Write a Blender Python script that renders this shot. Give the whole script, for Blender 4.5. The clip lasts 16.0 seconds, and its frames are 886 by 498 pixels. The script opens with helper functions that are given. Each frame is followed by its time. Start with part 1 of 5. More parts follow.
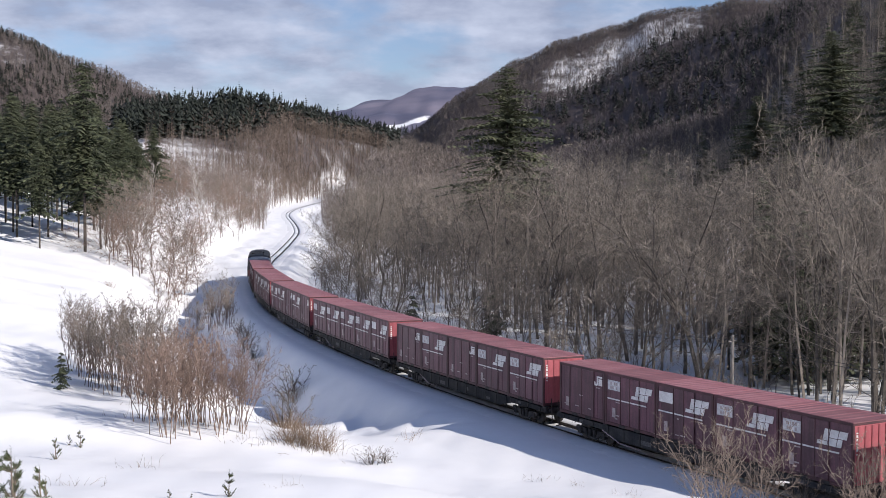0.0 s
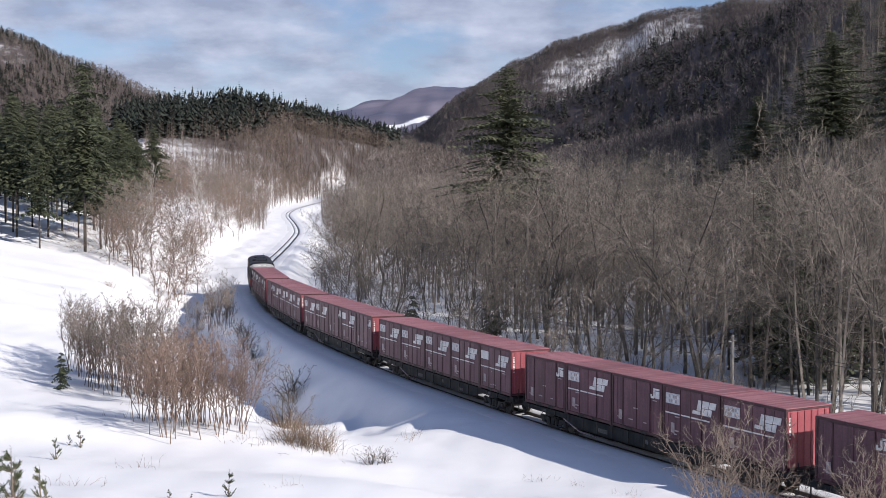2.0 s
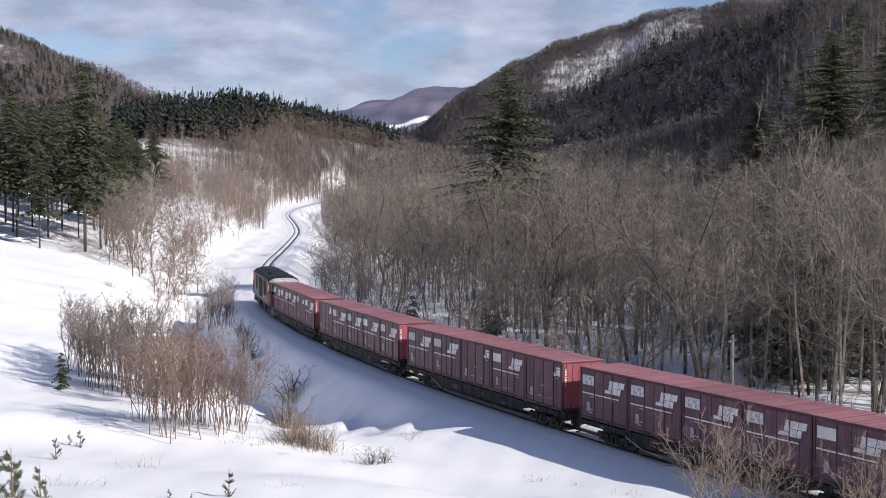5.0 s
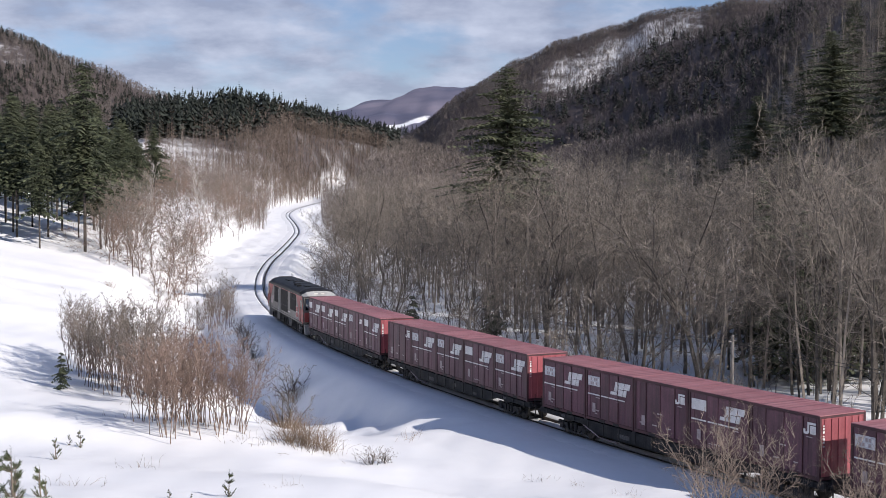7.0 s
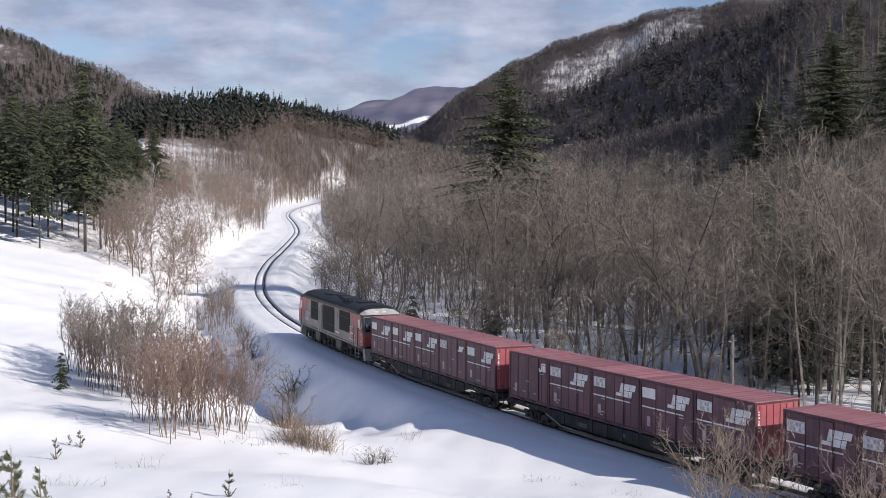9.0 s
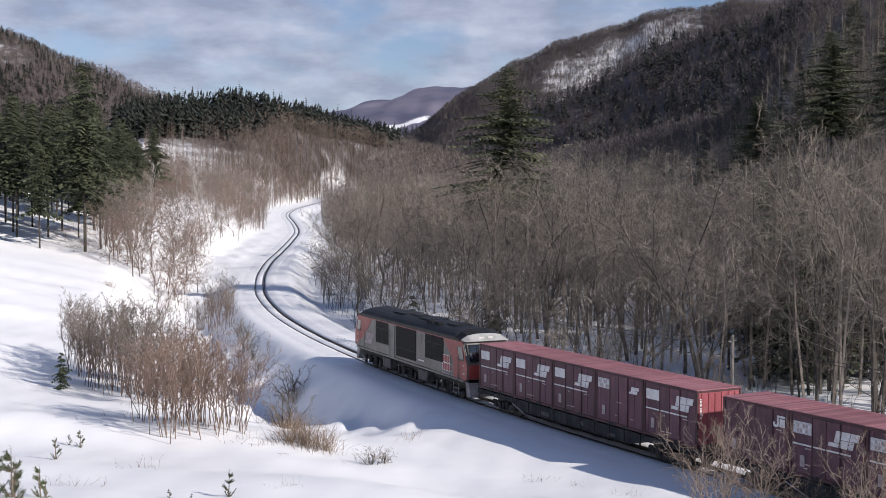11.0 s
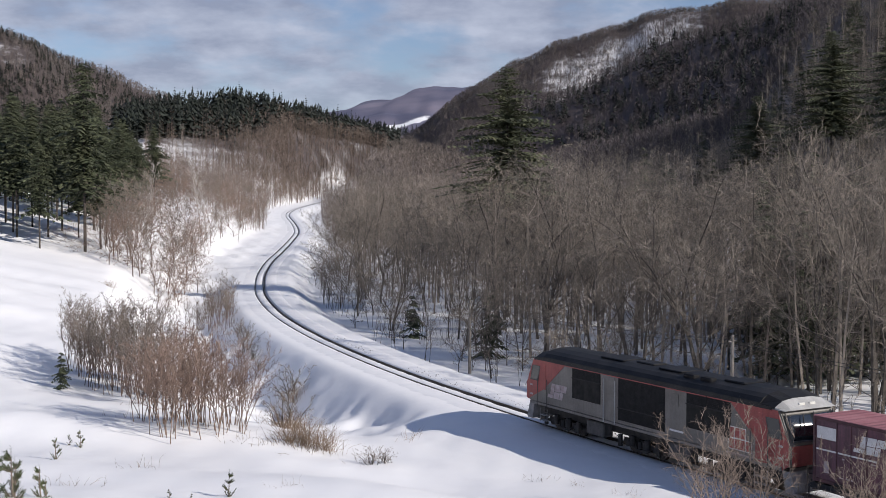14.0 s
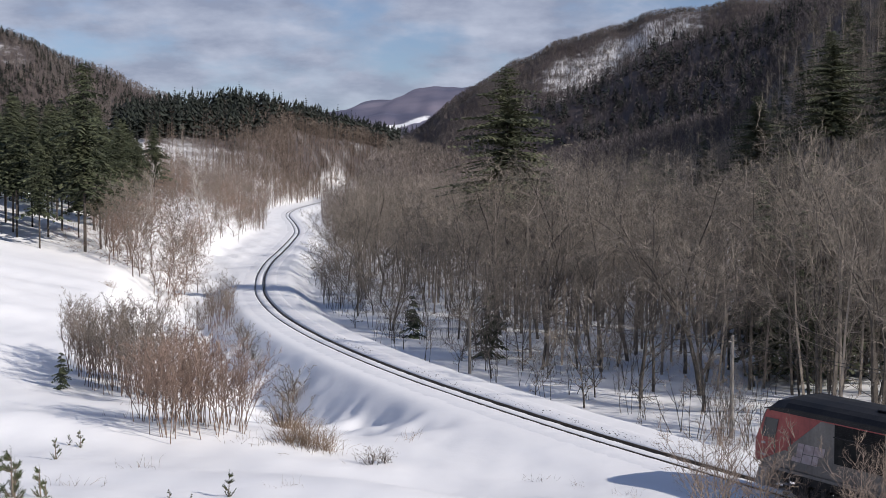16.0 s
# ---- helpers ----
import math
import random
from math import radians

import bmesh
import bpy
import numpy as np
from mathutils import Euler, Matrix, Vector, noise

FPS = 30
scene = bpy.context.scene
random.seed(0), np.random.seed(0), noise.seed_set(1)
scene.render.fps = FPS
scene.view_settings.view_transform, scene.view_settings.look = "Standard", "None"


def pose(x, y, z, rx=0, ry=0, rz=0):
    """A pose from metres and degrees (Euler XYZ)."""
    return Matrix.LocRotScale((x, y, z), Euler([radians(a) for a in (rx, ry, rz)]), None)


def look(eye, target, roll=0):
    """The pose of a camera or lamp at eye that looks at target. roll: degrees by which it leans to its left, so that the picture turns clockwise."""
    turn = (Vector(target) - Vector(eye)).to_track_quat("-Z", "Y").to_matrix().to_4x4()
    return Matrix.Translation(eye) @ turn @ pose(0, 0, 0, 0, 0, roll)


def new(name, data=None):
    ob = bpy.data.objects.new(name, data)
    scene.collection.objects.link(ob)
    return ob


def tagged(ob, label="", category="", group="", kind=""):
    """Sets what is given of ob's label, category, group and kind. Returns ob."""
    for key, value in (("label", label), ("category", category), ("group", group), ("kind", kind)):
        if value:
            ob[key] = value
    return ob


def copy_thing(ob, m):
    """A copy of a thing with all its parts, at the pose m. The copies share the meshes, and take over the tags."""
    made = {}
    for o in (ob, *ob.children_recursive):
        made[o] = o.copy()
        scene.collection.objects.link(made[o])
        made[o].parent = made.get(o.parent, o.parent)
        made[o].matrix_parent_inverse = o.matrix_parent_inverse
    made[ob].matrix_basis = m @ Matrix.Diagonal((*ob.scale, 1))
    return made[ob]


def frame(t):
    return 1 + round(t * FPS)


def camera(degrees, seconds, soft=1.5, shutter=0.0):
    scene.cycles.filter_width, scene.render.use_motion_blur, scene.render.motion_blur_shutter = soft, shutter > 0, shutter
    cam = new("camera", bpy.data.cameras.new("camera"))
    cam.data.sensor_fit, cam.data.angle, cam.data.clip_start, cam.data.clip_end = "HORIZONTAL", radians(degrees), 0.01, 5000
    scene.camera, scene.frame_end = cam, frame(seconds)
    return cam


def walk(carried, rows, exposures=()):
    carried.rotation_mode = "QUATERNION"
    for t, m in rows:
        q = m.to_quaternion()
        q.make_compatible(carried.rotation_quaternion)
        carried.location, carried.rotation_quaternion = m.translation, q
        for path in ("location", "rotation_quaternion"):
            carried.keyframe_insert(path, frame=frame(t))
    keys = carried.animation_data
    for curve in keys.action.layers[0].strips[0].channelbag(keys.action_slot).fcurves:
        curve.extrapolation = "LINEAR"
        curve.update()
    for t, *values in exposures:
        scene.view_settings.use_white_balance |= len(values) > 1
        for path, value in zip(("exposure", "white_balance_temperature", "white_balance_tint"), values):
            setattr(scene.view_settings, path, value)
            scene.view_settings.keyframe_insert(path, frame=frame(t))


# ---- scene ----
cam = camera(40.06, 16.0, soft=0.6)
EYE_Z = 11.9
CAM_POSE = pose(0, 0, EYE_Z, 90 - 2.52, 0, 0)
walk(cam, [(0.0, CAM_POSE), (16.0, CAM_POSE)], exposures=[(0.0, 0.19, 6430, 13), (9.0, 0.12, 6470, 13), (16.0, -0.09, 6520, 12)])

# ---------------------------------------------------------------- light
SUN_EL, SUN_AZ = radians(28.7), radians(-29)          # azimuth of the sun from +x, towards +y
sun_dir = Vector((math.cos(SUN_EL) * math.cos(SUN_AZ), math.cos(SUN_EL) * math.sin(SUN_AZ), math.sin(SUN_EL)))
lamp = bpy.data.lights.new("sun", "SUN")
lamp.energy, lamp.angle, lamp.color = 5.0, radians(0.55), (1.0, 0.94, 0.86)
sun = new("sun", lamp)
sun.matrix_world = look(sun_dir * 100, (0, 0, 0))


def build_world():
    w = bpy.data.worlds.new("winter_sky")
    scene.world = w
    w.use_nodes = True
    nt = w.node_tree
    nt.nodes.clear()
    out = nt.nodes.new("ShaderNodeOutputWorld")
    bg = nt.nodes.new("ShaderNodeBackground")
    sky = nt.nodes.new("ShaderNodeTexSky")
    sky.sky_type, sky.sun_disc = "NISHITA", False
    sky.sun_elevation = SUN_EL
    sky.sun_rotation = math.pi / 2 - SUN_AZ
    sky.air_density, sky.dust_density, sky.ozone_density = 1.0, 0.1, 1.2
    # cloud sheet: the view direction laid on a flat layer overhead
    tc = nt.nodes.new("ShaderNodeTexCoord")
    sep = nt.nodes.new("ShaderNodeSeparateXYZ")
    nt.links.new(tc.outputs["Generated"], sep.inputs[0])
    zz = nt.nodes.new("ShaderNodeMath"); zz.operation = "MAXIMUM"; zz.inputs[1].default_value = 0.0
    nt.links.new(sep.outputs[2], zz.inputs[0])
    za = nt.nodes.new("ShaderNodeMath"); za.operation = "ADD"; za.inputs[1].default_value = 0.28
    nt.links.new(zz.outputs[0], za.inputs[0])
    div = []
    for k in range(2):
        d = nt.nodes.new("ShaderNodeMath"); d.operation = "DIVIDE"
        nt.links.new(sep.outputs[k], d.inputs[0]); nt.links.new(za.outputs[0], d.inputs[1])
        div.append(d)
    comb = nt.nodes.new("ShaderNodeCombineXYZ")
    nt.links.new(div[0].outputs[0], comb.inputs[0]); nt.links.new(div[1].outputs[0], comb.inputs[1])
    n1 = nt.nodes.new("ShaderNodeTexNoise"); n1.inputs["Scale"].default_value = 3.4
    n1.inputs["Detail"].default_value = 9; n1.inputs["Roughness"].default_value = 0.56
    nt.links.new(comb.outputs[0], n1.inputs["Vector"])
    cover = nt.nodes.new("ShaderNodeMapRange"); cover.interpolation_type = "SMOOTHSTEP"
    cover.inputs[1].default_value, cover.inputs[2].default_value = 0.28, 0.56
    nt.links.new(n1.outputs[0], cover.inputs[0])
    # the deck thins out to clear air over the horizon
    low = nt.nodes.new("ShaderNodeMapRange"); low.interpolation_type = "SMOOTHSTEP"
    low.inputs[1].default_value, low.inputs[2].default_value = 0.02, 0.10
    nt.links.new(sep.outputs[2], low.inputs[0])
    mul = nt.nodes.new("ShaderNodeMath"); mul.operation = "MULTIPLY"
    nt.links.new(cover.outputs[0], mul.inputs[0]); nt.links.new(low.outputs[0], mul.inputs[1])
    # and breaks up to blue overhead
    high = nt.nodes.new("ShaderNodeMapRange"); high.interpolation_type = "SMOOTHSTEP"
    high.inputs[1].default_value, high.inputs[2].default_value = 0.22, 0.5
    high.inputs[3].default_value, high.inputs[4].default_value = 0.9, 0.12
    nt.links.new(sep.outputs[2], high.inputs[0])
    m2 = nt.nodes.new("ShaderNodeMath"); m2.operation = "MULTIPLY"
    nt.links.new(high.outputs[0], m2.inputs[1])
    nt.links.new(mul.outputs[0], m2.inputs[0])
    # lit and shaded parts of the clouds
    n2 = nt.nodes.new("ShaderNodeTexNoise"); n2.inputs["Scale"].default_value = 6.5
    n2.inputs["Detail"].default_value = 6; n2.inputs["Roughness"].default_value = 0.55
    nt.links.new(comb.outputs[0], n2.inputs["Vector"])
    ramp = nt.nodes.new("ShaderNodeValToRGB")
    ramp.color_ramp.elements[0].position, ramp.color_ramp.elements[1].position = 0.36, 0.68
    ramp.color_ramp.elements[0].color = (3.6, 4.1, 5.5, 1)
    ramp.color_ramp.elements[1].color = (6.3, 6.9, 8.4, 1)
    nt.links.new(n2.outputs[0], ramp.inputs[0])
    mix = nt.nodes.new("ShaderNodeMix"); mix.data_type = "RGBA"
    nt.links.new(m2.outputs[0], mix.inputs["Factor"])
    blue = nt.nodes.new("ShaderNodeMix"); blue.data_type = "RGBA"; blue.blend_type = "MULTIPLY"
    blue.inputs["Factor"].default_value = 1.0
    blue.inputs["B"].default_value = (0.88, 0.92, 1.12, 1)
    nt.links.new(sky.outputs[0], blue.inputs["A"])
    nt.links.new(blue.outputs["Result"], mix.inputs["A"])
    nt.links.new(ramp.outputs[0], mix.inputs["B"])
    nt.links.new(mix.outputs["Result"], bg.inputs["Color"])
    bg.inputs["Strength"].default_value = 0.085
    nt.links.new(bg.outputs[0], out.inputs[0])


build_world()


# ---------------------------------------------------------------- materials
def mat(name, col, col2=None, scale=3.0, rough=0.7, metal=0.0, bump=0.0, bump_scale=20.0, vary=0.0, island=0.0, spec=None, pos=(0.35, 0.65), coords="Object", fine=0.0, streak=0.0):
    """A noise-varied principled material. col2: the second tone of the stains; vary / island: value change per object / per mesh island."""
    m = bpy.data.materials.new(name)
    m.use_nodes = True
    nt = m.node_tree
    b = nt.nodes["Principled BSDF"]
    b.inputs["Roughness"].default_value, b.inputs["Metallic"].default_value = rough, metal
    if spec is not None:
        b.inputs["Specular IOR Level"].default_value = spec
    tc = nt.nodes.new("ShaderNodeTexCoord")
    n = nt.nodes.new("ShaderNodeTexNoise")
    n.inputs["Scale"].default_value, n.inputs["Detail"].default_value = scale, 6
    nt.links.new(tc.outputs[coords], n.inputs["Vector"])
    r = nt.nodes.new("ShaderNodeValToRGB")
    r.color_ramp.elements[0].position, r.color_ramp.elements[1].position = pos
    r.color_ramp.elements[0].color = (*col, 1)
    r.color_ramp.elements[1].color = (*(col2 or col), 1)
    nt.links.new(n.outputs[0], r.inputs[0])
    last = r.outputs[0]
    if fine:
        n3 = nt.nodes.new("ShaderNodeTexNoise")
        n3.inputs["Scale"].default_value, n3.inputs["Detail"].default_value = scale * 14, 4
        nt.links.new(tc.outputs[coords], n3.inputs["Vector"])
        mr = nt.nodes.new("ShaderNodeMapRange")
        mr.inputs[1].default_value, mr.inputs[2].default_value = 0.3, 0.7
        mr.inputs[3].default_value, mr.inputs[4].default_value = 1 - fine, 1 + fine
        nt.links.new(n3.outputs[0], mr.inputs[0])
        h3 = nt.nodes.new("ShaderNodeHueSaturation")
        nt.links.new(mr.outputs[0], h3.inputs["Value"]); nt.links.new(last, h3.inputs["Color"])
        last = h3.outputs[0]
    if streak:                      # rain-washed grime, drawn out downwards
        mp = nt.nodes.new("ShaderNodeMapping")
        mp.inputs["Scale"].default_value = (7.0, 7.0, 0.7)
        nt.links.new(tc.outputs[coords], mp.inputs["Vector"])
        n4 = nt.nodes.new("ShaderNodeTexNoise")
        n4.inputs["Scale"].default_value, n4.inputs["Detail"].default_value = 1.0, 7
        nt.links.new(mp.outputs[0], n4.inputs["Vector"])
        m4 = nt.nodes.new("ShaderNodeMapRange")
        m4.inputs[1].default_value, m4.inputs[2].default_value = 0.30, 0.72
        m4.inputs[3].default_value, m4.inputs[4].default_value = 1 + streak * 0.6, 1 - streak
        nt.links.new(n4.outputs[0], m4.inputs[0])
        h4 = nt.nodes.new("ShaderNodeHueSaturation")
        nt.links.new(m4.outputs[0], h4.inputs["Value"]); nt.links.new(last, h4.inputs["Color"])
        last = h4.outputs[0]
    if vary or island:
        hs = nt.nodes.new("ShaderNodeHueSaturation")
        mr = nt.nodes.new("ShaderNodeMapRange")
        k = vary or island
        mr.inputs[3].default_value, mr.inputs[4].default_value = 1 - k, 1 + k
        if vary:
            oi = nt.nodes.new("ShaderNodeObjectInfo")
            nt.links.new(oi.outputs["Random"], mr.inputs[0])
        else:
            ge = nt.nodes.new("ShaderNodeNewGeometry")
            nt.links.new(ge.outputs["Random Per Island"], mr.inputs[0])
        nt.links.new(mr.outputs[0], hs.inputs["Value"])
        nt.links.new(last, hs.inputs["Color"])
        last = hs.outputs[0]
    nt.links.new(last, b.inputs["Base Color"])
    if bump:
        n2 = nt.nodes.new("ShaderNodeTexNoise")
        n2.inputs["Scale"].default_value, n2.inputs["Detail"].default_value = bump_scale, 5
        nt.links.new(tc.outputs[coords], n2.inputs["Vector"])
        bp = nt.nodes.new("ShaderNodeBump")
        bp.inputs["Strength"].default_value, bp.inputs["Distance"].default_value = bump, 0.05
        nt.links.new(n2.outputs[0], bp.inputs["Height"])
        nt.links.new(bp.outputs[0], b.inputs["Normal"])
    return m


BARK = mat("grey_brown_bark", (0.038, 0.032, 0.028), (0.100, 0.087, 0.074), 2.5, 0.9, vary=0.25, bump=0.4, bump_scale=30)
TWIG = mat("grey_brown_twigs", (0.128, 0.109, 0.091), (0.226, 0.195, 0.163), 0.35, 0.85, island=0.65)
TWIG_PALE = mat("pale_brown_twigs", (0.18, 0.151, 0.125), (0.30, 0.255, 0.213), 0.35, 0.85, island=0.6)
BARK_RED = mat("reddish_shrub_bark", (0.11, 0.075, 0.058), (0.20, 0.145, 0.115), 2.0, 0.9, vary=0.2)
TWIG_RED = mat("reddish_twigs", (0.18, 0.122, 0.097), (0.27, 0.195, 0.158), 0.6, 0.85, island=0.4)
BIRCH = mat("pale_birch_bark", (0.36, 0.33, 0.30), (0.52, 0.49, 0.46), 4.0, 0.8, vary=0.15)
NEEDLE = mat("dark_green_needles", (0.031, 0.041, 0.021), (0.072, 0.082, 0.042), 0.5, 0.75, island=0.45)
NEEDLE_FAR = mat("distant_conifer_needles", (0.010, 0.015, 0.012), (0.024, 0.031, 0.022), 0.05, 0.85, island=0.45)
BARE_FAR = mat("distant_bare_crowns", (0.14, 0.118, 0.104), (0.24, 0.203, 0.178), 0.02, 0.9, island=0.6)
BIRCH_FAR = mat("distant_birch_twigs", (0.150, 0.115, 0.094), (0.235, 0.186, 0.155), 0.05, 0.9, island=0.55)
SPRUCE_BARK = mat("spruce_bark", (0.04, 0.033, 0.028), (0.09, 0.076, 0.064), 3, 0.9)
DEAD_GRASS = mat("dry_straw", (0.17, 0.12, 0.085), (0.30, 0.22, 0.15), 3, 0.9, vary=0.2)
SNOW_BANK = mat("trodden_snow", (0.80, 0.81, 0.83), (0.88, 0.88, 0.89), 0.8, 0.6, bump=0.35, bump_scale=5.0)
BALLAST = mat("dark_wet_ballast", (0.018, 0.017, 0.016), (0.05, 0.046, 0.042), 9, 0.9, bump=0.8, bump_scale=25)
RAIL = mat("rusty_rail_steel", (0.030, 0.023, 0.019), (0.06, 0.045, 0.036), 6, 0.6, metal=0.3)
RAIL_TOP = mat("polished_rail_head", (0.20, 0.20, 0.20), (0.30, 0.29, 0.28), 8, 0.4, metal=0.8)
PALE_BARK = mat("pale_brown_shrub_bark", (0.15, 0.115, 0.092), (0.26, 0.205, 0.165), 2.5, 0.85, vary=0.2)
GREY_TWIG = mat("grey_shrub_twigs", (0.16, 0.135, 0.115), (0.24, 0.205, 0.178), 1.0, 0.85, vary=0.2)
POLE = mat("weathered_pole_wood", (0.16, 0.145, 0.13), (0.26, 0.24, 0.22), 3, 0.9, bump=0.3)
CABLE = mat("black_cable", (0.012, 0.012, 0.012), (0.02, 0.02, 0.02), 3, 0.6)
NEEDLE_YOUNG = mat("young_fir_needles", (0.05, 0.07, 0.025), (0.10, 0.115, 0.05), 3, 0.7, vary=0.2)
# darker, purplish copy of the hill wood: hillside shade put into its colour
SHADE_TONED_WOOD = mat("shaded_hill_wood", (0.060, 0.051, 0.055), (0.115, 0.098, 0.100), 0.02, 0.9, island=0.5)
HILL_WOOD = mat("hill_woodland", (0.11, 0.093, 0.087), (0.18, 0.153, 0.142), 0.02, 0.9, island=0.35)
FIR_NEEDLE = mat("fir_needles", (0.046, 0.056, 0.030), (0.105, 0.112, 0.062), 0.6, 0.75, island=0.4)


# ---------------------------------------------------------------- building helpers
def mesh_object(name, verts, faces, material, parent=None, smooth=False):
    me = bpy.data.meshes.new(name)
    me.from_pydata([tuple(v) for v in verts], [], faces)
    if smooth:
        me.polygons.foreach_set("use_smooth", [True] * len(me.polygons))
    for m in material if isinstance(material, (list, tuple)) else (material,):
        me.materials.append(m)
    ob = new(name, me)
    if parent is not None:
        ob.parent = parent
    return ob


def part(name, bm, material, parent, label="", smooth=False):
    me = bpy.data.meshes.new(name)
    bmesh.ops.recalc_face_normals(bm, faces=bm.faces)
    bm.to_mesh(me)
    bm.free()
    if smooth:
        me.polygons.foreach_set("use_smooth", [True] * len(me.polygons))
    me.materials.append(material)
    ob = new(name, me)
    ob.parent = parent
    if label:
        ob["label"] = label
    return ob


def box(bm, x0, x1, y0, y1, z0, z1, bevel=0.0):
    """A box added to bm, its edges bevelled."""
    r = bmesh.ops.create_cube(bm, size=1.0)
    vs = r["verts"]
    bmesh.ops.scale(bm, vec=(x1 - x0, y1 - y0, z1 - z0), verts=vs)
    bmesh.ops.translate(bm, vec=((x0 + x1) / 2, (y0 + y1) / 2, (z0 + z1) / 2), verts=vs)
    if bevel:
        es = list({e for v in vs for e in v.link_edges})
        bmesh.ops.bevel(bm, geom=es, offset=bevel, segments=1, affect="EDGES", clamp_overlap=True)
    return bm


def cyl(bm, p, q, r, seg=12, r2=None):
    """A rod from p to q."""
    p, q = Vector(p), Vector(q)
    m = Matrix.Translation((p + q) / 2) @ (q - p).to_track_quat("Z", "Y").to_matrix().to_4x4()
    bmesh.ops.create_cone(bm, cap_ends=True, segments=seg, radius1=r, radius2=r if r2 is None else r2, depth=(q - p).length, matrix=m)
    return bm


def prism(bm, outline, y0, y1):
    """An outline of (x, z) drawn out from y0 to y1."""
    a = [bm.verts.new((x, y0, z)) for x, z in outline]
    b = [bm.verts.new((x, y1, z)) for x, z in outline]
    n = len(outline)
    bm.faces.new(a)
    bm.faces.new(b[::-1])
    for i in range(n):
        bm.faces.new((a[i], b[i], b[(i + 1) % n], a[(i + 1) % n]))
    return bm


def smooth01(a, b, x):
    t = np.clip((np.asarray(x, float) - a) / (b - a), 0, 1)
    return t * t * (3 - 2 * t)


# ---------------------------------------------------------------- the line
LINE = [(87, -84, 0), (62, -38.5, 0), (37.2, 6.3, 0), (24.8, 28.5, 0), (12.7, 50.4, 0), (6.95, 60.8, 0), (-1.85, 79.1, 0), (-9.35, 98.2, 0),
        (-15.4, 117.4, 0), (-19.9, 136, 0), (-23.3, 154, 0), (-27.3, 182, 0.05), (-29.9, 208.5, 0.55), (-31.4, 232.5, 1.05), (-33.5, 263, 1.66),
        (-37.2, 308, 2.56), (-43.5, 354.6, 3.5), (-54.0, 422, 4.85), (-58.8, 467, 5.74), (-61, 511, 6.6), (-61.3, 561, 7.6),
        (-60.5, 621, 8.8), (-56, 680, 10.0), (-36, 730, 11.2), (2, 765, 12.2), (60, 785, 13.2)]


def resample(points, step):
    """A smooth line through the points, even steps apart."""
    p = np.array(points, float)
    out = []
    for i in range(len(p) - 1):
        a, b, c, d = p[max(i - 1, 0)], p[i], p[i + 1], p[min(i + 2, len(p) - 1)]
        for t in np.linspace(0, 1, 40, endpoint=False):
            out.append(0.5 * (2 * b + (c - a) * t + (2 * a - 5 * b + 4 * c - d) * t * t + (3 * b - a - 3 * c + d) * t ** 3))
    out = np.array(out + [p[-1]])
    for _ in range(2):
        s = np.concatenate([[0], np.cumsum(np.linalg.norm(np.diff(out, axis=0), axis=1))])
        ss = np.arange(0, s[-1], step)
        out = np.stack([np.interp(ss, s, out[:, k]) for k in range(3)], 1)
    k = int(7 / step)
    pad = np.pad(out, ((k, k), (0, 0)), mode="reflect", reflect_type="odd")
    ker = np.hanning(2 * k + 3)[1:-1]
    return np.stack([np.convolve(pad[:, j], ker / ker.sum(), "valid") for j in range(3)], 1)


STEP = 0.5
TRACK = resample(LINE, STEP)[::-1]                     # from the far end towards the near one
TRACK_S = np.concatenate([[0], np.cumsum(np.linalg.norm(np.diff(TRACK, axis=0), axis=1))])
TANG = np.gradient(TRACK, axis=0)
TANG /= np.linalg.norm(TANG, axis=1)[:, None]
SIDE = np.stack([-TANG[:, 1], TANG[:, 0], 0 * TANG[:, 0]], 1)   # towards the wood
SIDE /= np.linalg.norm(SIDE, axis=1)[:, None]


def on_line(s):
    return Vector([float(np.interp(s, TRACK_S, TRACK[:, k])) for k in range(3)])


def line_s(x, y):
    """How far along the line the point nearest to x, y lies."""
    return float(TRACK_S[np.argmin((TRACK[:, 0] - x) ** 2 + (TRACK[:, 1] - y) ** 2)])


def from_line(x, y):
    """Signed distance to the line (positive on the wood's side) and its height there."""
    x, y = np.asarray(x, float).ravel(), np.asarray(y, float).ravel()
    u, h = np.empty(len(x)), np.empty(len(x))
    T = TRACK[::4]
    S = SIDE[::4]
    for i in range(0, len(x), 4000):
        dx, dy = x[i:i + 4000, None] - T[None, :, 0], y[i:i + 4000, None] - T[None, :, 1]
        j = np.argmin(dx * dx + dy * dy, axis=1)
        k = np.arange(len(j))
        off = dx[k, j] * S[j, 0] + dy[k, j] * S[j, 1]
        along = np.sqrt(np.maximum(dx[k, j] ** 2 + dy[k, j] ** 2 - off ** 2, 0))
        dist = np.where(along > 2, np.sqrt(off ** 2 + along ** 2), np.abs(off))
        u[i:i + 4000], h[i:i + 4000] = np.sign(off) * dist, T[j, 2]
    return u, h


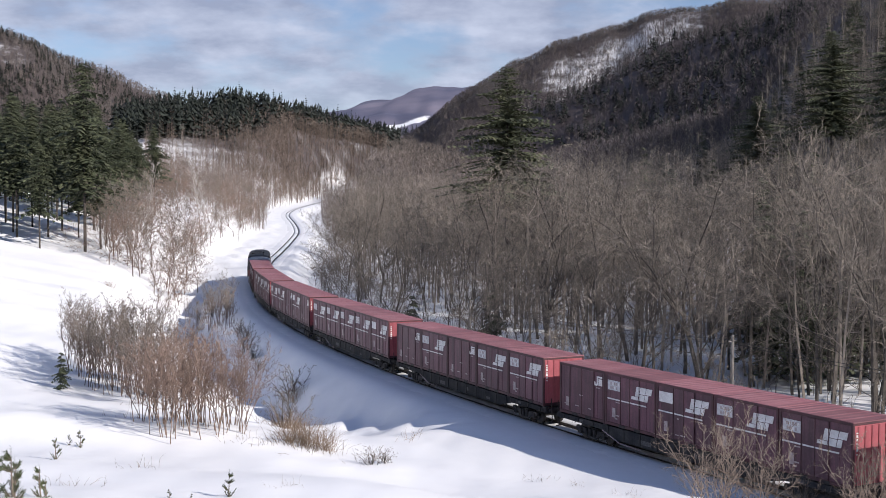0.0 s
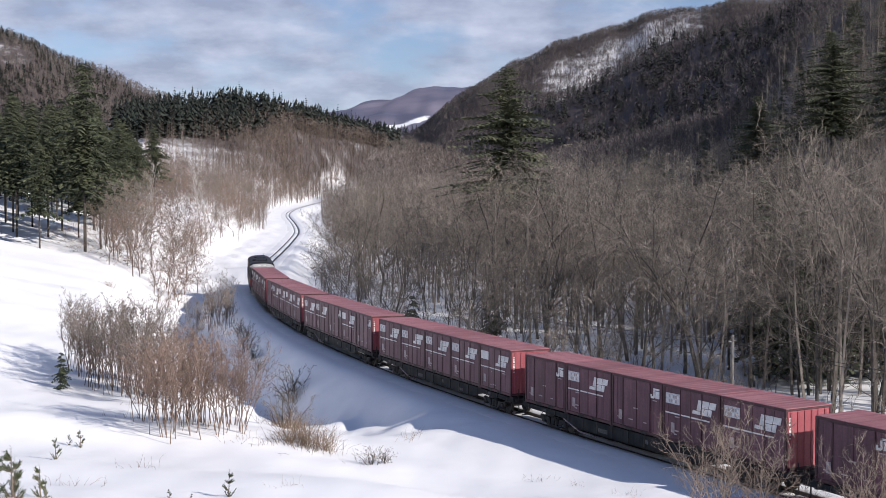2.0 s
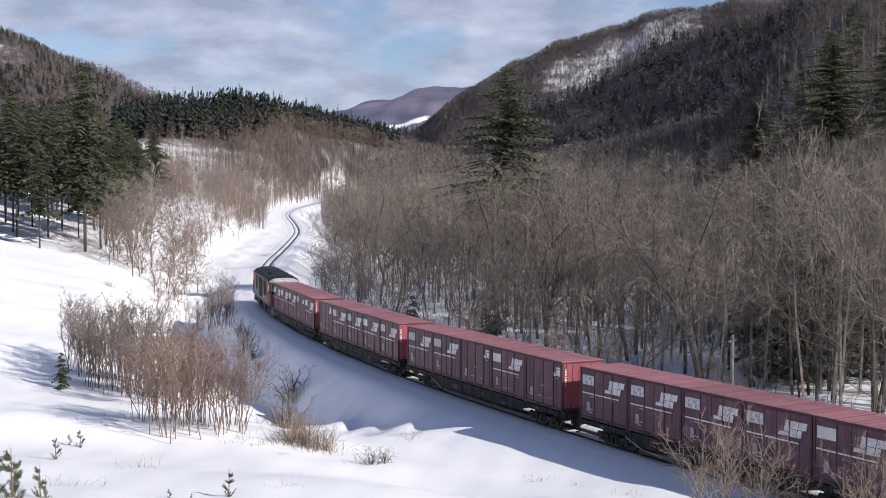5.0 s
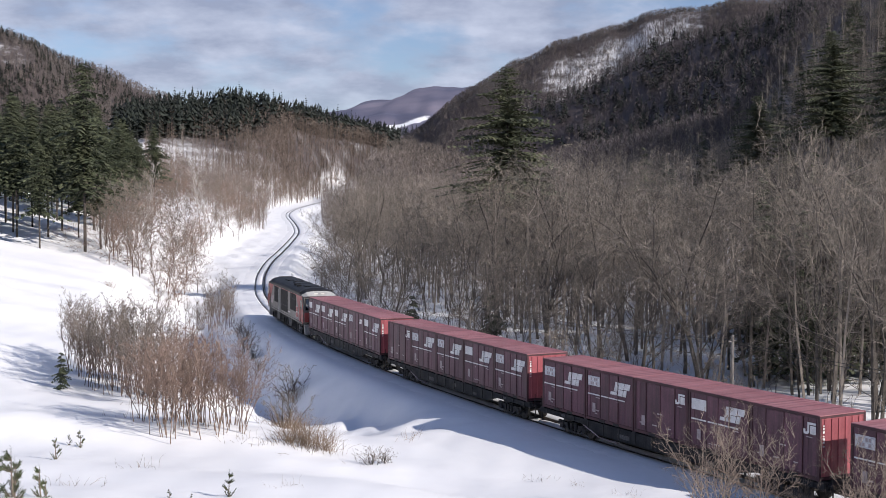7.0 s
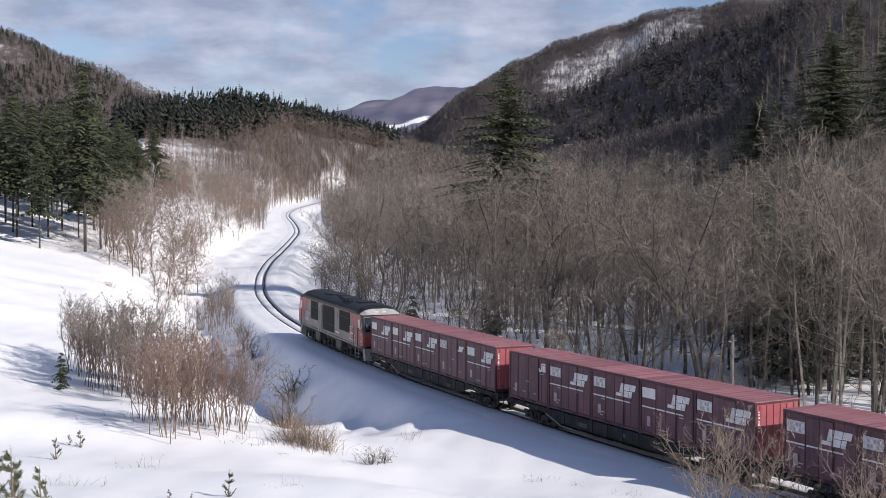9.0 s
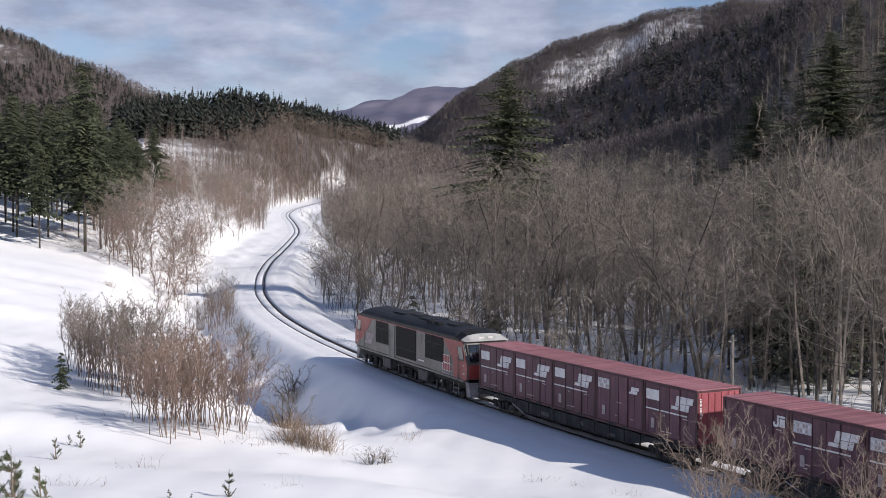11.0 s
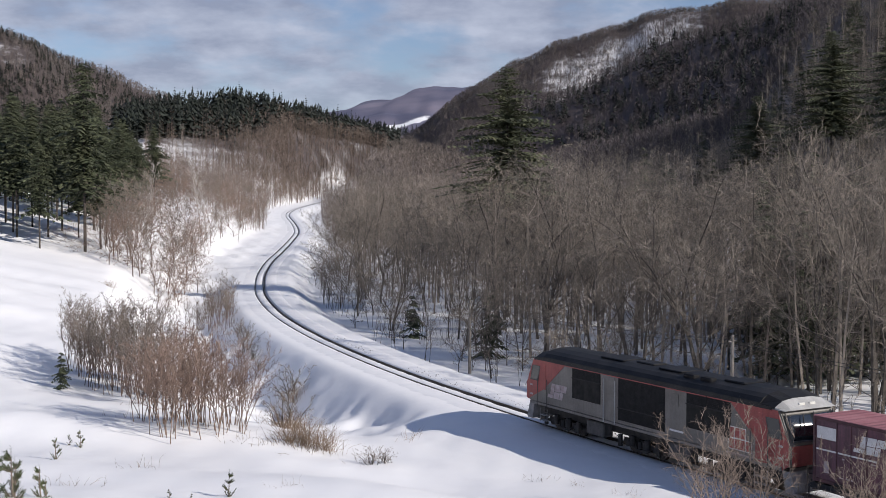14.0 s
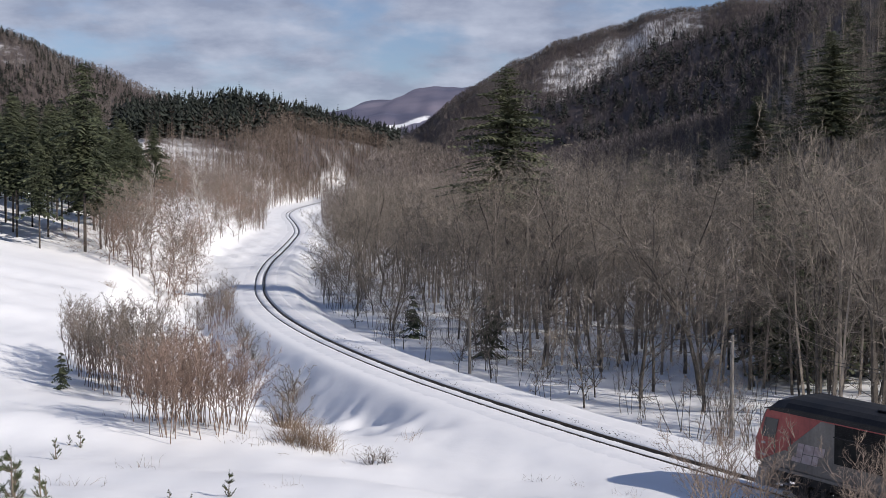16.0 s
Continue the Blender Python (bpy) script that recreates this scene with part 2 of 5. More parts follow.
# ---------------------------------------------------------------- the land
# ridges: crest points x, y, z, and how steeply the land falls away from them
RIDGES = [
    ([(-640, 1000, 228), (-401, 1100, 160), (-341, 1120, 127), (-275, 1150, 107), (-235, 1220, 94)], 0.72, 16),
    ([(-260, 560, 24), (-190, 630, 36), (-156, 680, 53), (-129, 720, 58), (-101, 820, 55), (-79, 920, 54), (-48, 1000, 43), (-10, 1090, 30)], 0.30, 30),
    ([(-420, 2900, 120), (-257, 3000, 205), (-117, 3000, 250), (8, 3000, 278), (78, 3000, 279), (180, 3000, 262), (420, 3050, 230)], 0.34, 60),
    ([(-120, 1700, 60), (-74, 1700, 76), (-19, 1700, 104), (52, 1700, 158), (111, 1700, 198), (171, 1700, 224), (289, 1700, 258), (396, 1650, 269), (458, 1600, 268), (547, 1500, 267), (700, 1300, 270)], 0.85, 22),
    ([(10, 900, 30), (40, 900, 50), (74, 900, 74), (111, 900, 94), (145, 900, 111), (178, 900, 127), (243, 850, 137), (269, 820, 140), (284, 780, 146), (320, 700, 150), (390, 560, 150), (450, 380, 140)], 0.62, 20),
]


def ridge_height(x, y, pts, fall, crest):
    p = np.array(pts, float)
    best = np.full(len(x), -1e9)
    for a, b in zip(p[:-1], p[1:]):
        d = b[:2] - a[:2]
        t = np.clip(((x - a[0]) * d[0] + (y - a[1]) * d[1]) / (d @ d), 0, 1)
        dist = np.hypot(x - a[0] - t * d[0], y - a[1] - t * d[1])
        soft = np.sqrt(dist * dist + crest ** 2) - crest
        best = np.maximum(best, a[2] + t * (b[2] - a[2]) - fall * soft)
    return best


def bumps(x, y, size, seed):
    """A smooth wavy field of about unit height."""
    rng = np.random.RandomState(seed)
    out = np.zeros(len(x))
    for k in range(10):
        a, f, ph = rng.uniform(0, math.pi), 2 * math.pi / (size * rng.uniform(0.6, 1.9)), rng.uniform(0, 6.28)
        out += np.sin((x * math.cos(a) + y * math.sin(a)) * f + ph)
    return out / 3.2


def land(x, y):
    shape = np.shape(x)
    x, y = np.asarray(x, float).ravel(), np.asarray(y, float).ravel()
    u, h = from_line(x, y)
    # left: hollow beside the bank, then the meadow and the slope
    depth = 0.35 + 2.6 * smooth01(58, 80, y) - 1.4 * smooth01(130, 160, y) - 1.9 * smooth01(160, 215, y)
    hollow = -depth * smooth01(2.8, 7.6, -u) * (1 - smooth01(9.5, 17.0, -u))
    k = 0.06 + 0.18 * smooth01(60, 120, y)
    rise = k * np.maximum(-u - 12, 0) * smooth01(12, 18, -u) + 0.03 * np.clip(y - 75, 0, 160) * smooth01(9, 18, -u)
    rise = 26 * np.tanh(rise / 26) * (1 - smooth01(820, 1000, y))
    near = (10.0 - 10.0 * smooth01(-30, 62, y) ** 0.8) * smooth01(3.0, 17.0, -u)
    mound = 0.55 * np.exp(-((y - 57.5) / 3.6) ** 2) * smooth01(4, 10, -u) * (0.25 + 0.75 * smooth01(3.5, 8.0, -x)) + 0.35 * np.exp(-((y - 44) / 3.0) ** 2 - ((x + 7) / 9) ** 2)
    mound = mound + 0.42 * (1 - smooth01(44, 53, y)) * smooth01(2.7, 4.6, -u) * (1 - smooth01(8, 13, -u))
    left = h + hollow + rise + near + mound
    # right: shoulder, drop, floor of the wood, slope behind
    floor_r = -2.0 * smooth01(3.3, 8.0, u) + 0.24 * np.maximum(u - 48, 0) + 0.35 * np.maximum(u - 80, 0) * (1 - smooth01(430, 560, y)) * smooth01(0.22, 0.31, x / np.maximum(y, 1))
    right = h + np.minimum(floor_r, 75)
    z = np.where(u < 0, left, right)
    z = z + bumps(x, y, 14, 3) * 0.16 * smooth01(4, 14, np.abs(u)) + bumps(x, y, 45, 5) * 0.5 * smooth01(12, 45, np.abs(u)) * smooth01(60, 100, y)
    z = z + bumps(x, y, 3.5, 9) * 0.028 * smooth01(2.2, 5, np.abs(u))
    z = z + (bumps(x, y, 6.0, 11) * 0.30 + bumps(x, y, 2.2, 12) * 0.07) * smooth01(3.4, 6, -u) * (1 - smooth01(14, 20, -u)) * smooth01(58, 70, y)
    hills = np.full(len(x), -1e9)
    for pts, fall, crest in RIDGES:
        hills = np.maximum(hills, ridge_height(x, y, pts, fall, crest))
    hills = hills + bumps(x, y, 150, 7) * 4 * smooth01(30, 120, np.abs(hills)) + bumps(x, y, 60, 8) * 1.5
    d = hills - z
    open_line = smooth01(7, 30, np.abs(u))
    z = z + open_line * 0.5 * (d + np.sqrt(d * d + 36)) * (d > -40)
    # room for the track bed
    z = z - 0.32 * (1 - smooth01(1.15, 1.6, np.abs(u)))
    return z.reshape(shape)


def land_z(x, y):
    return float(land(np.array([x]), np.array([y]))[0])


def wooded(x, y):
    """Land cover: 1 where scrub and litter hide the snow, 0 on open snow."""
    x, y = np.asarray(x, float), np.asarray(y, float)
    u, _ = from_line(x, y)
    c = np.maximum(np.maximum(smooth01(45, 120, u), smooth01(10, 18, u) * smooth01(440, 520, y)), (0.34 + 0.40 * smooth01(540, 640, y)) * smooth01(8, 17, -u) * smooth01(250, 400, y))
    c = np.maximum(c, np.maximum(smooth01(738, 790, y), smooth01(560, 680, y) * smooth01(-58, -44, x) * np.maximum(smooth01(14, 40, np.abs(u)), smooth01(30, 60, x))))
    patch = np.exp(-((x - 235) / 135) ** 4) * (1 - smooth01(10, 62, y - 1600 - 0.12 * x)) * smooth01(1540, 1570, y)
    k = np.clip((x + 144) / 111, 0, 1)
    field = np.exp(-((x + 88) / 60) ** 6 - ((y - 2590 - 75 * k) / (40 - 28 * k)) ** 4)
    knoll = np.exp(-(((x + 64) / 9) ** 2 + ((y - 716) / 22) ** 2) ** 2)
    side = np.exp(-(((x + 385) / 40) ** 2 + ((y - 1055) / 34) ** 2) ** 2)
    return np.clip(c - 0.5 * patch - field - 0.1 * knoll - 0.34 * side, 0, 1)


def snow_material():
    m = bpy.data.materials.new("snow_and_woodland_floor")
    m.use_nodes = True
    nt = m.node_tree
    b = nt.nodes["Principled BSDF"]
    b.inputs["Roughness"].default_value = 0.55
    b.inputs["Specular IOR Level"].default_value = 0.25
    tc = nt.nodes.new("ShaderNodeTexCoord")
    n = nt.nodes.new("ShaderNodeTexNoise"); n.inputs["Scale"].default_value = 0.35; n.inputs["Detail"].default_value = 6
    nt.links.new(tc.outputs["Object"], n.inputs["Vector"])
    r = nt.nodes.new("ShaderNodeValToRGB")
    r.color_ramp.elements[0].color, r.color_ramp.elements[1].color = (0.84, 0.85, 0.865, 1), (0.91, 0.91, 0.915, 1)
    nt.links.new(n.outputs[0], r.inputs[0])
    # scrub and leaf litter showing through
    at = nt.nodes.new("ShaderNodeAttribute"); at.attribute_name = "cover"
    n3 = nt.nodes.new("ShaderNodeTexNoise"); n3.inputs["Scale"].default_value = 0.06; n3.inputs["Detail"].default_value = 9
    n3.inputs["Roughness"].default_value = 0.7
    nt.links.new(tc.outputs["Object"], n3.inputs["Vector"])
    ad = nt.nodes.new("ShaderNodeMath"); ad.operation = "ADD"
    nt.links.new(at.outputs["Fac"], ad.inputs[0]); nt.links.new(n3.outputs[0], ad.inputs[1])
    mr = nt.nodes.new("ShaderNodeMapRange"); mr.interpolation_type = "SMOOTHSTEP"
    mr.inputs[1].default_value, mr.inputs[2].default_value = 0.85, 1.25
    nt.links.new(ad.outputs[0], mr.inputs[0])
    r3 = nt.nodes.new("ShaderNodeValToRGB")
    r3.color_ramp.elements[0].color, r3.color_ramp.elements[1].color = (0.050, 0.041, 0.041, 1), (0.115, 0.094, 0.09, 1)
    nt.links.new(n3.outputs[0], r3.inputs[0])
    # far mountain: distance haze put into the scrub colour, bluer and paler
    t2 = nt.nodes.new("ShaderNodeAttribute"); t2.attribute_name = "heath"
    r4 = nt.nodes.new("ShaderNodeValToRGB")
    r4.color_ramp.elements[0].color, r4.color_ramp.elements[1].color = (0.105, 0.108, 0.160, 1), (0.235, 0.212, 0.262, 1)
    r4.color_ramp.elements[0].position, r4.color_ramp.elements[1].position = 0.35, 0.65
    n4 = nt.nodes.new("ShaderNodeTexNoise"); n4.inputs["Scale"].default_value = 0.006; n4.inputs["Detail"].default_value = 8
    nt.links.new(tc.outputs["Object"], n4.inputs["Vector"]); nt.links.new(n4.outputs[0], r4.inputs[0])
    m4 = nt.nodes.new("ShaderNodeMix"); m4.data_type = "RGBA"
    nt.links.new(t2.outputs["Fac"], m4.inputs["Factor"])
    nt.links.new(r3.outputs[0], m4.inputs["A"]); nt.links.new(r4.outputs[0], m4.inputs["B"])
    mx = nt.nodes.new("ShaderNodeMix"); mx.data_type = "RGBA"
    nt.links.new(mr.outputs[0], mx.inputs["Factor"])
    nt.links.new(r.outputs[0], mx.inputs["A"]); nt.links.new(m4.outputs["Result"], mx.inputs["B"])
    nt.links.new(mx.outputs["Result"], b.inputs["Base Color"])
    n2 = nt.nodes.new("ShaderNodeTexNoise"); n2.inputs["Scale"].default_value = 0.9; n2.inputs["Detail"].default_value = 5
    n2.inputs["Roughness"].default_value = 0.45
    nt.links.new(tc.outputs["Object"], n2.inputs["Vector"])
    bp = nt.nodes.new("ShaderNodeBump"); bp.inputs["Strength"].default_value = 0.3; bp.inputs["Distance"].default_value = 0.12
    nt.links.new(n2.outputs[0], bp.inputs["Height"])
    nt.links.new(bp.outputs[0], b.inputs["Normal"])
    return m


SNOW = snow_material()


def build_ground():
    """One sheet of land, finer where the camera looks, out to the far hills."""
    ang = np.concatenate([np.linspace(-180, -28, 40, endpoint=False), np.linspace(-27, 25, 300, endpoint=False), np.linspace(26, 180, 41)])
    rad = np.concatenate([[1.0, 6, 12, 18, 24], np.linspace(28, 130, 200, endpoint=False), np.geomspace(130, 1200, 185, endpoint=False), np.geomspace(1200, 1500, 12, endpoint=False), np.linspace(1500, 1760, 40, endpoint=False),
                          np.geomspace(1760, 2450, 14, endpoint=False), np.linspace(2450, 2760, 18, endpoint=False), np.geomspace(2760, 4600, 20)])
    A, R = np.meshgrid(np.radians(ang[:-1]), rad)
    X, Y = np.sin(A) * R, np.cos(A) * R
    Z = land(X, Y)
    n, k = A.shape
    verts = np.stack([X, Y, Z], -1).reshape(-1, 3)
    faces = [(i * k + j, i * k + (j + 1) % k, (i + 1) * k + (j + 1) % k, (i + 1) * k + j) for i in range(n - 1) for j in range(k)]
    faces.append(tuple(range(k))[::-1])
    ob = mesh_object("ground", verts.tolist(), faces, SNOW, smooth=True)
    at = ob.data.attributes.new("cover", "FLOAT", "POINT")
    at.data.foreach_set("value", wooded(verts[:, 0], verts[:, 1]).astype(np.float32))
    # which far slopes take the haze-tinted scrub colour
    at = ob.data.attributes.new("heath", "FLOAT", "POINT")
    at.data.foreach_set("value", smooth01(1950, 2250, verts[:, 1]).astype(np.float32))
    return tagged(ob, "snow-covered valley floor and wooded hillsides", "ground", kind="structure")


GROUND = build_ground()


# ---------------------------------------------------------------- railway
def sweep(name, profile, i0, i1, material, parent, every=2, wobble=0.0, seed=1, smooth=False):
    """A profile of (u, z) drawn along the line; wobble makes its edges ragged."""
    rng = np.random.RandomState(seed)
    idx = list(range(i0, i1, every))
    verts, faces = [], []
    k = len(profile)
    for i in idx:
        for u, z in profile:
            du = rng.uniform(-wobble, wobble)
            dz = rng.uniform(-wobble, wobble) * 0.4
            p = TRACK[i] + SIDE[i] * (u + du)
            verts.append((p[0], p[1], p[2] + z + dz))
    for a in range(len(idx) - 1):
        for j in range(k - 1):
            faces.append((a * k + j, a * k + j + 1, (a + 1) * k + j + 1, (a + 1) * k + j))
    return mesh_object(name, verts, faces, material, parent, smooth)


def build_railway():
    base = tagged(new("railway_track"), "single railway track with rails showing dark in packed snow", "railway track", kind="structure")
    n = len(TRACK)
    sweep("track_bed", [(-2.0, -0.26), (2.0, -0.26)], 0, n, BALLAST, base, 4)
    for side, nm in ((-1, "rail"), (1, "rail")):
        c = side * 0.56
        sweep(nm, [(c - 0.07, -0.24), (c - 0.07, -0.17), (c - 0.035, -0.15), (c - 0.035, -0.035), (c - 0.035, 0.0), (c + 0.035, 0.0), (c + 0.035, -0.035), (c + 0.012, -0.15), (c + 0.07, -0.17), (c + 0.07, -0.24)], 0, n, RAIL, base, 4)
        sweep("rail_head", [(c - 0.03, 0.004), (c + 0.03, 0.004)], 0, n, RAIL_TOP, base, 4)
    sweep("snow_strip", [(-0.50, -0.26), (-0.47, -0.12), (-0.38, -0.06), (0.0, -0.045), (0.28, -0.07), (0.40, -0.13), (0.45, -0.26)], 0, n, SNOW_BANK, base, 1, 0.035, 4, True)
    sweep("snow_bank", [(-2.75, -0.10), (-2.3, -0.005), (-1.6, 0.025), (-0.80, -0.01), (-0.67, -0.03), (-0.63, -0.26)], 0, n, SNOW_BANK, base, 1, 0.02, 5, True)
    sweep("snow_bank", [(0.69, -0.26), (0.73, -0.10), (0.95, -0.02), (1.6, 0.06), (2.2, 0.035), (2.7, -0.10)], 0, n, SNOW_BANK, base, 1, 0.035, 6, True)
    # loose ballast and dirt thrown on the snow beside the far rail
    rng = random.Random(8)
    v, f = [], []
    for _ in range(1500):
        i = rng.randrange(len(TRACK) - 420, len(TRACK) - 100)
        if noise.noise(Vector((i * 0.05, 0, 0))) < -0.05:
            continue
        u = 0.95 + abs(rng.gauss(0, 0.35))
        if u > 2.2:
            continue
        p = TRACK[i] + SIDE[i] * u + TANG[i] * rng.uniform(0, STEP)
        z = p[2] + float(np.interp(u, [0.84, 1.05, 1.6, 2.3], [-0.1, -0.02, 0.05, 0.0]))
        r = rng.uniform(0.025, 0.07)
        c = len(v)
        a = rng.uniform(0, 6.28)
        for k in range(4):
            v.append((p[0] + math.cos(a + k * 1.57) * r, p[1] + math.sin(a + k * 1.57) * r * 0.8, z - 0.01))
        v.append((p[0], p[1], z + r * 0.7))
        f.extend([(c, c + 1, c + 4), (c + 1, c + 2, c + 4), (c + 2, c + 3, c + 4), (c + 3, c, c + 4)])
    tagged(mesh_object("ballast_stones", v, f, BALLAST), "dark stones scattered on the snow beside the rail", "ballast", kind="stuff")
    return base


RAILWAY = build_railway()


# ---------------------------------------------------------------- plants
def limb(verts, faces, pts, radii, sides=4):
    """A tapered bent rod; the last ring runs to a point."""
    base = len(verts)
    n = len(pts)
    for i, p in enumerate(pts):
        if i == n - 1:
            verts.append(tuple(p))
            break
        d = (pts[i + 1] - pts[i]).normalized()
        a = d.orthogonal().normalized()
        b = d.cross(a)
        for k in range(sides):
            t = 2 * math.pi * k / sides
            verts.append(tuple(p + (a * math.cos(t) + b * math.sin(t)) * radii[i]))
    for i in range(n - 2):
        for k in range(sides):
            faces.append((base + i * sides + k, base + i * sides + (k + 1) % sides, base + (i + 1) * sides + (k + 1) % sides, base + (i + 1) * sides + k))
    tip = base + (n - 1) * sides
    for k in range(sides):
        faces.append((base + (n - 2) * sides + k, base + (n - 2) * sides + (k + 1) % sides, tip))


def grow(rng, start, way, length, r, bend, lift, steps):
    """Points and radii of a shoot that wanders and turns upwards."""
    pts, radii = [start.copy()], [r]
    d = way.normalized()
    for i in range(steps):
        d = (d + Vector((rng.gauss(0, bend), rng.gauss(0, bend), rng.gauss(0, bend) + lift))).normalized()
        pts.append(pts[-1] + d * (length / steps))
        radii.append(max(r * (1 - (i + 1) / steps) ** 0.8, 0.004))
    return pts, radii


def along(pts, t):
    f = t * (len(pts) - 1)
    i = min(int(f), len(pts) - 2)
    p = pts[i].lerp(pts[i + 1], f - i)
    return p, (pts[i + 1] - pts[i]).normalized()


def sideways(rng, d, angle):
    a = d.orthogonal().normalized()
    a = Matrix.Rotation(rng.uniform(0, 2 * math.pi), 3, d) @ a
    return (d * math.cos(angle) + a * math.sin(angle)).normalized()


def bare_tree(name, seed, height, trunk_r, stems=1, limbs=16, twigs=(6, 5), wander=0.04, bark=None, twig=None, clear=0.3, spread=0.9, twig_r=0.012, lean=0.035, reach=0.42, lift=0.10, foot_spread=0.25, splay=0.22):
    """A leafless tree: trunk, limbs, branches and fine twigs. Parts: trunk, crown."""
    rng = random.Random(seed)
    tv, tf, cv, cf = [], [], [], []
    for st in range(stems):
        h = height * rng.uniform(0.78, 1.0) if stems > 1 else height
        d = Vector((rng.gauss(0, lean), rng.gauss(0, lean), 1)) if stems == 1 else Vector((rng.gauss(0, splay), rng.gauss(0, splay), 1))
        foot = Vector((rng.gauss(0, foot_spread), rng.gauss(0, foot_spread), -0.4)) if stems > 1 else Vector((0, 0, -0.5))
        pts, rad = grow(rng, foot, d, h + 0.5, trunk_r, wander, 0.05, 7)
        limb(tv, tf, pts, rad, 6)
        for i in range(limbs):
            t = clear + (0.97 - clear) * (i + rng.random()) / limbs
            p, dd = along(pts, t)
            L = h * reach * (1.15 - 0.75 * t) * rng.uniform(0.6, 1.15)
            p2, r2 = grow(rng, p, sideways(rng, dd, rng.uniform(0.6, 1.1) * spread), L, trunk_r * (1.05 - t) * 0.36 + 0.014, 0.16, lift, 4)
            limb(tv if t < 0.55 else cv, tf if t < 0.55 else cf, p2, r2, 4)
            for j in range(twigs[0]):
                p3, d3 = along(p2, rng.uniform(0.18, 1.0))
                L3 = L * rng.uniform(0.22, 0.5)
                p4, r4 = grow(rng, p3, sideways(rng, d3, rng.uniform(0.4, 1.0)), L3, twig_r * 1.9, 0.2, 0.10, 2)
                limb(cv, cf, p4, r4, 3)
                for q in range(twigs[1]):
                    p5, d5 = along(p4, rng.uniform(0.1, 1.0))
                    p6, r6 = grow(rng, p5, sideways(rng, d5, rng.uniform(0.35, 0.9)), L3 * rng.uniform(0.3, 0.75), twig_r, 0.1, 0.08, 1)
                    limb(cv, cf, p6, r6, 3)
    root = new(name)
    mesh_object("trunk", tv, tf, bark or BARK, root)
    mesh_object("crown", cv, cf, twig or TWIG, root)
    return root


def broad_tree(name, seed, height, trunk_r, fork=0.4, scaffolds=4, boughs=10, twigs=(6, 4), twig_r=0.0135, open_=0.5, bark=None, twig=None):
    """A leafless tree whose trunk forks into wandering limbs. Parts: trunk, crown."""
    rng = random.Random(seed)
    tv, tf, cv, cf = [], [], [], []
    pts, rad = grow(rng, Vector((0, 0, -0.5)), Vector((rng.gauss(0, 0.045), rng.gauss(0, 0.045), 1)), height * fork + 0.5, trunk_r, 0.05, 0.03, 5)
    rad = [trunk_r * (1 - 0.09 * i) for i in range(6)]
    limb(tv, tf, pts, rad, 7)
    arms = []
    for i in range(scaffolds):
        p, d = along(pts, 1.0 if i < 2 else rng.uniform(0.55, 0.98))
        out = rng.uniform(0.12, 0.3) if i == 0 else rng.uniform(0.35, 0.95) * open_ * 1.4
        arms.append((p, sideways(rng, d, out), (height - p.z) * rng.uniform(0.78, 1.02), trunk_r * (0.6 if i == 0 else 0.36), 1.0))
    for i in range(4):                                   # small boughs low on the trunk
        p, d = along(pts, rng.uniform(0.3, 0.95))
        arms.append((p, sideways(rng, d, rng.uniform(0.8, 1.3)), height * rng.uniform(0.12, 0.2), 0.035, 0.35))
    for p, way, L, r, k in arms:
        pa, ra = grow(rng, p, way, L, r, 0.2, 0.07, 7)
        limb(tv, tf, pa, ra, 5 if k == 1.0 else 3)
        for j in range(int(boughs * k)):
            t = rng.uniform(0.12, 1.0)
            pb, db = along(pa, t)
            Lb = L * rng.uniform(0.22, 0.46) * (1.2 - 0.7 * t)
            pc, rc = grow(rng, pb, sideways(rng, db, rng.uniform(0.5, 1.15)), Lb, max(0.022, r * 0.38 * (1.1 - t)), 0.22, 0.05, 3)
            limb(cv, cf, pc, rc, 3)
            for _ in range(twigs[0]):
                pd, dd = along(pc, rng.uniform(0.15, 1.0))
                Ld = Lb * rng.uniform(0.22, 0.5)
                pe, re = grow(rng, pd, sideways(rng, dd, rng.uniform(0.4, 1.1)), Ld, twig_r * 1.5, 0.26, 0.04, 2)
                limb(cv, cf, pe, re, 3)
                for _ in range(twigs[1]):
                    pf, df = along(pe, rng.uniform(0.1, 1.0))
                    pg, rg = grow(rng, pf, sideways(rng, df, rng.uniform(0.4, 1.1)), Ld * rng.uniform(0.3, 0.7), twig_r, 0.1, 0.03, 1)
                    limb(cv, cf, pg, rg, 3)
    root = new(name)
    mesh_object("trunk", tv, tf, bark or BARK, root)
    mesh_object("crown", cv, cf, twig or TWIG, root)
    return root


def needle_spray(verts, faces, rng, p, q, width, droop, step):
    """A flat-ish bough of drooping fingers from p to q."""
    d = q - p
    side = (d.cross(Vector((0, 0, 1))).normalized() + Vector((0, 0, rng.uniform(-0.55, 0.55)))).normalized()
    n = max(4, int(d.length / step))
    for i in range(n):
        t = (i + 0.5) / n
        c = p + d * t + Vector((0, 0, -droop * t * t))
        w = width * (1.05 - 0.75 * t) * rng.uniform(0.7, 1.2)
        for s in (-1, 1):
            tip = c + side * s * w + d.normalized() * w * rng.uniform(0.4, 0.9) + Vector((0, 0, -w * rng.uniform(0.1, 0.45)))
            b = len(verts)
            h = d.normalized() * (d.length / n * 0.75)
            verts.extend([tuple(c - h * 0.5), tuple(c + h * 0.6), tuple(tip), tuple(c + Vector((0, 0, 0.07)) + side * s * w * 0.35)])
            faces.extend([(b, b + 1, b + 3), (b + 1, b + 2, b + 3), (b + 2, b, b + 3)])


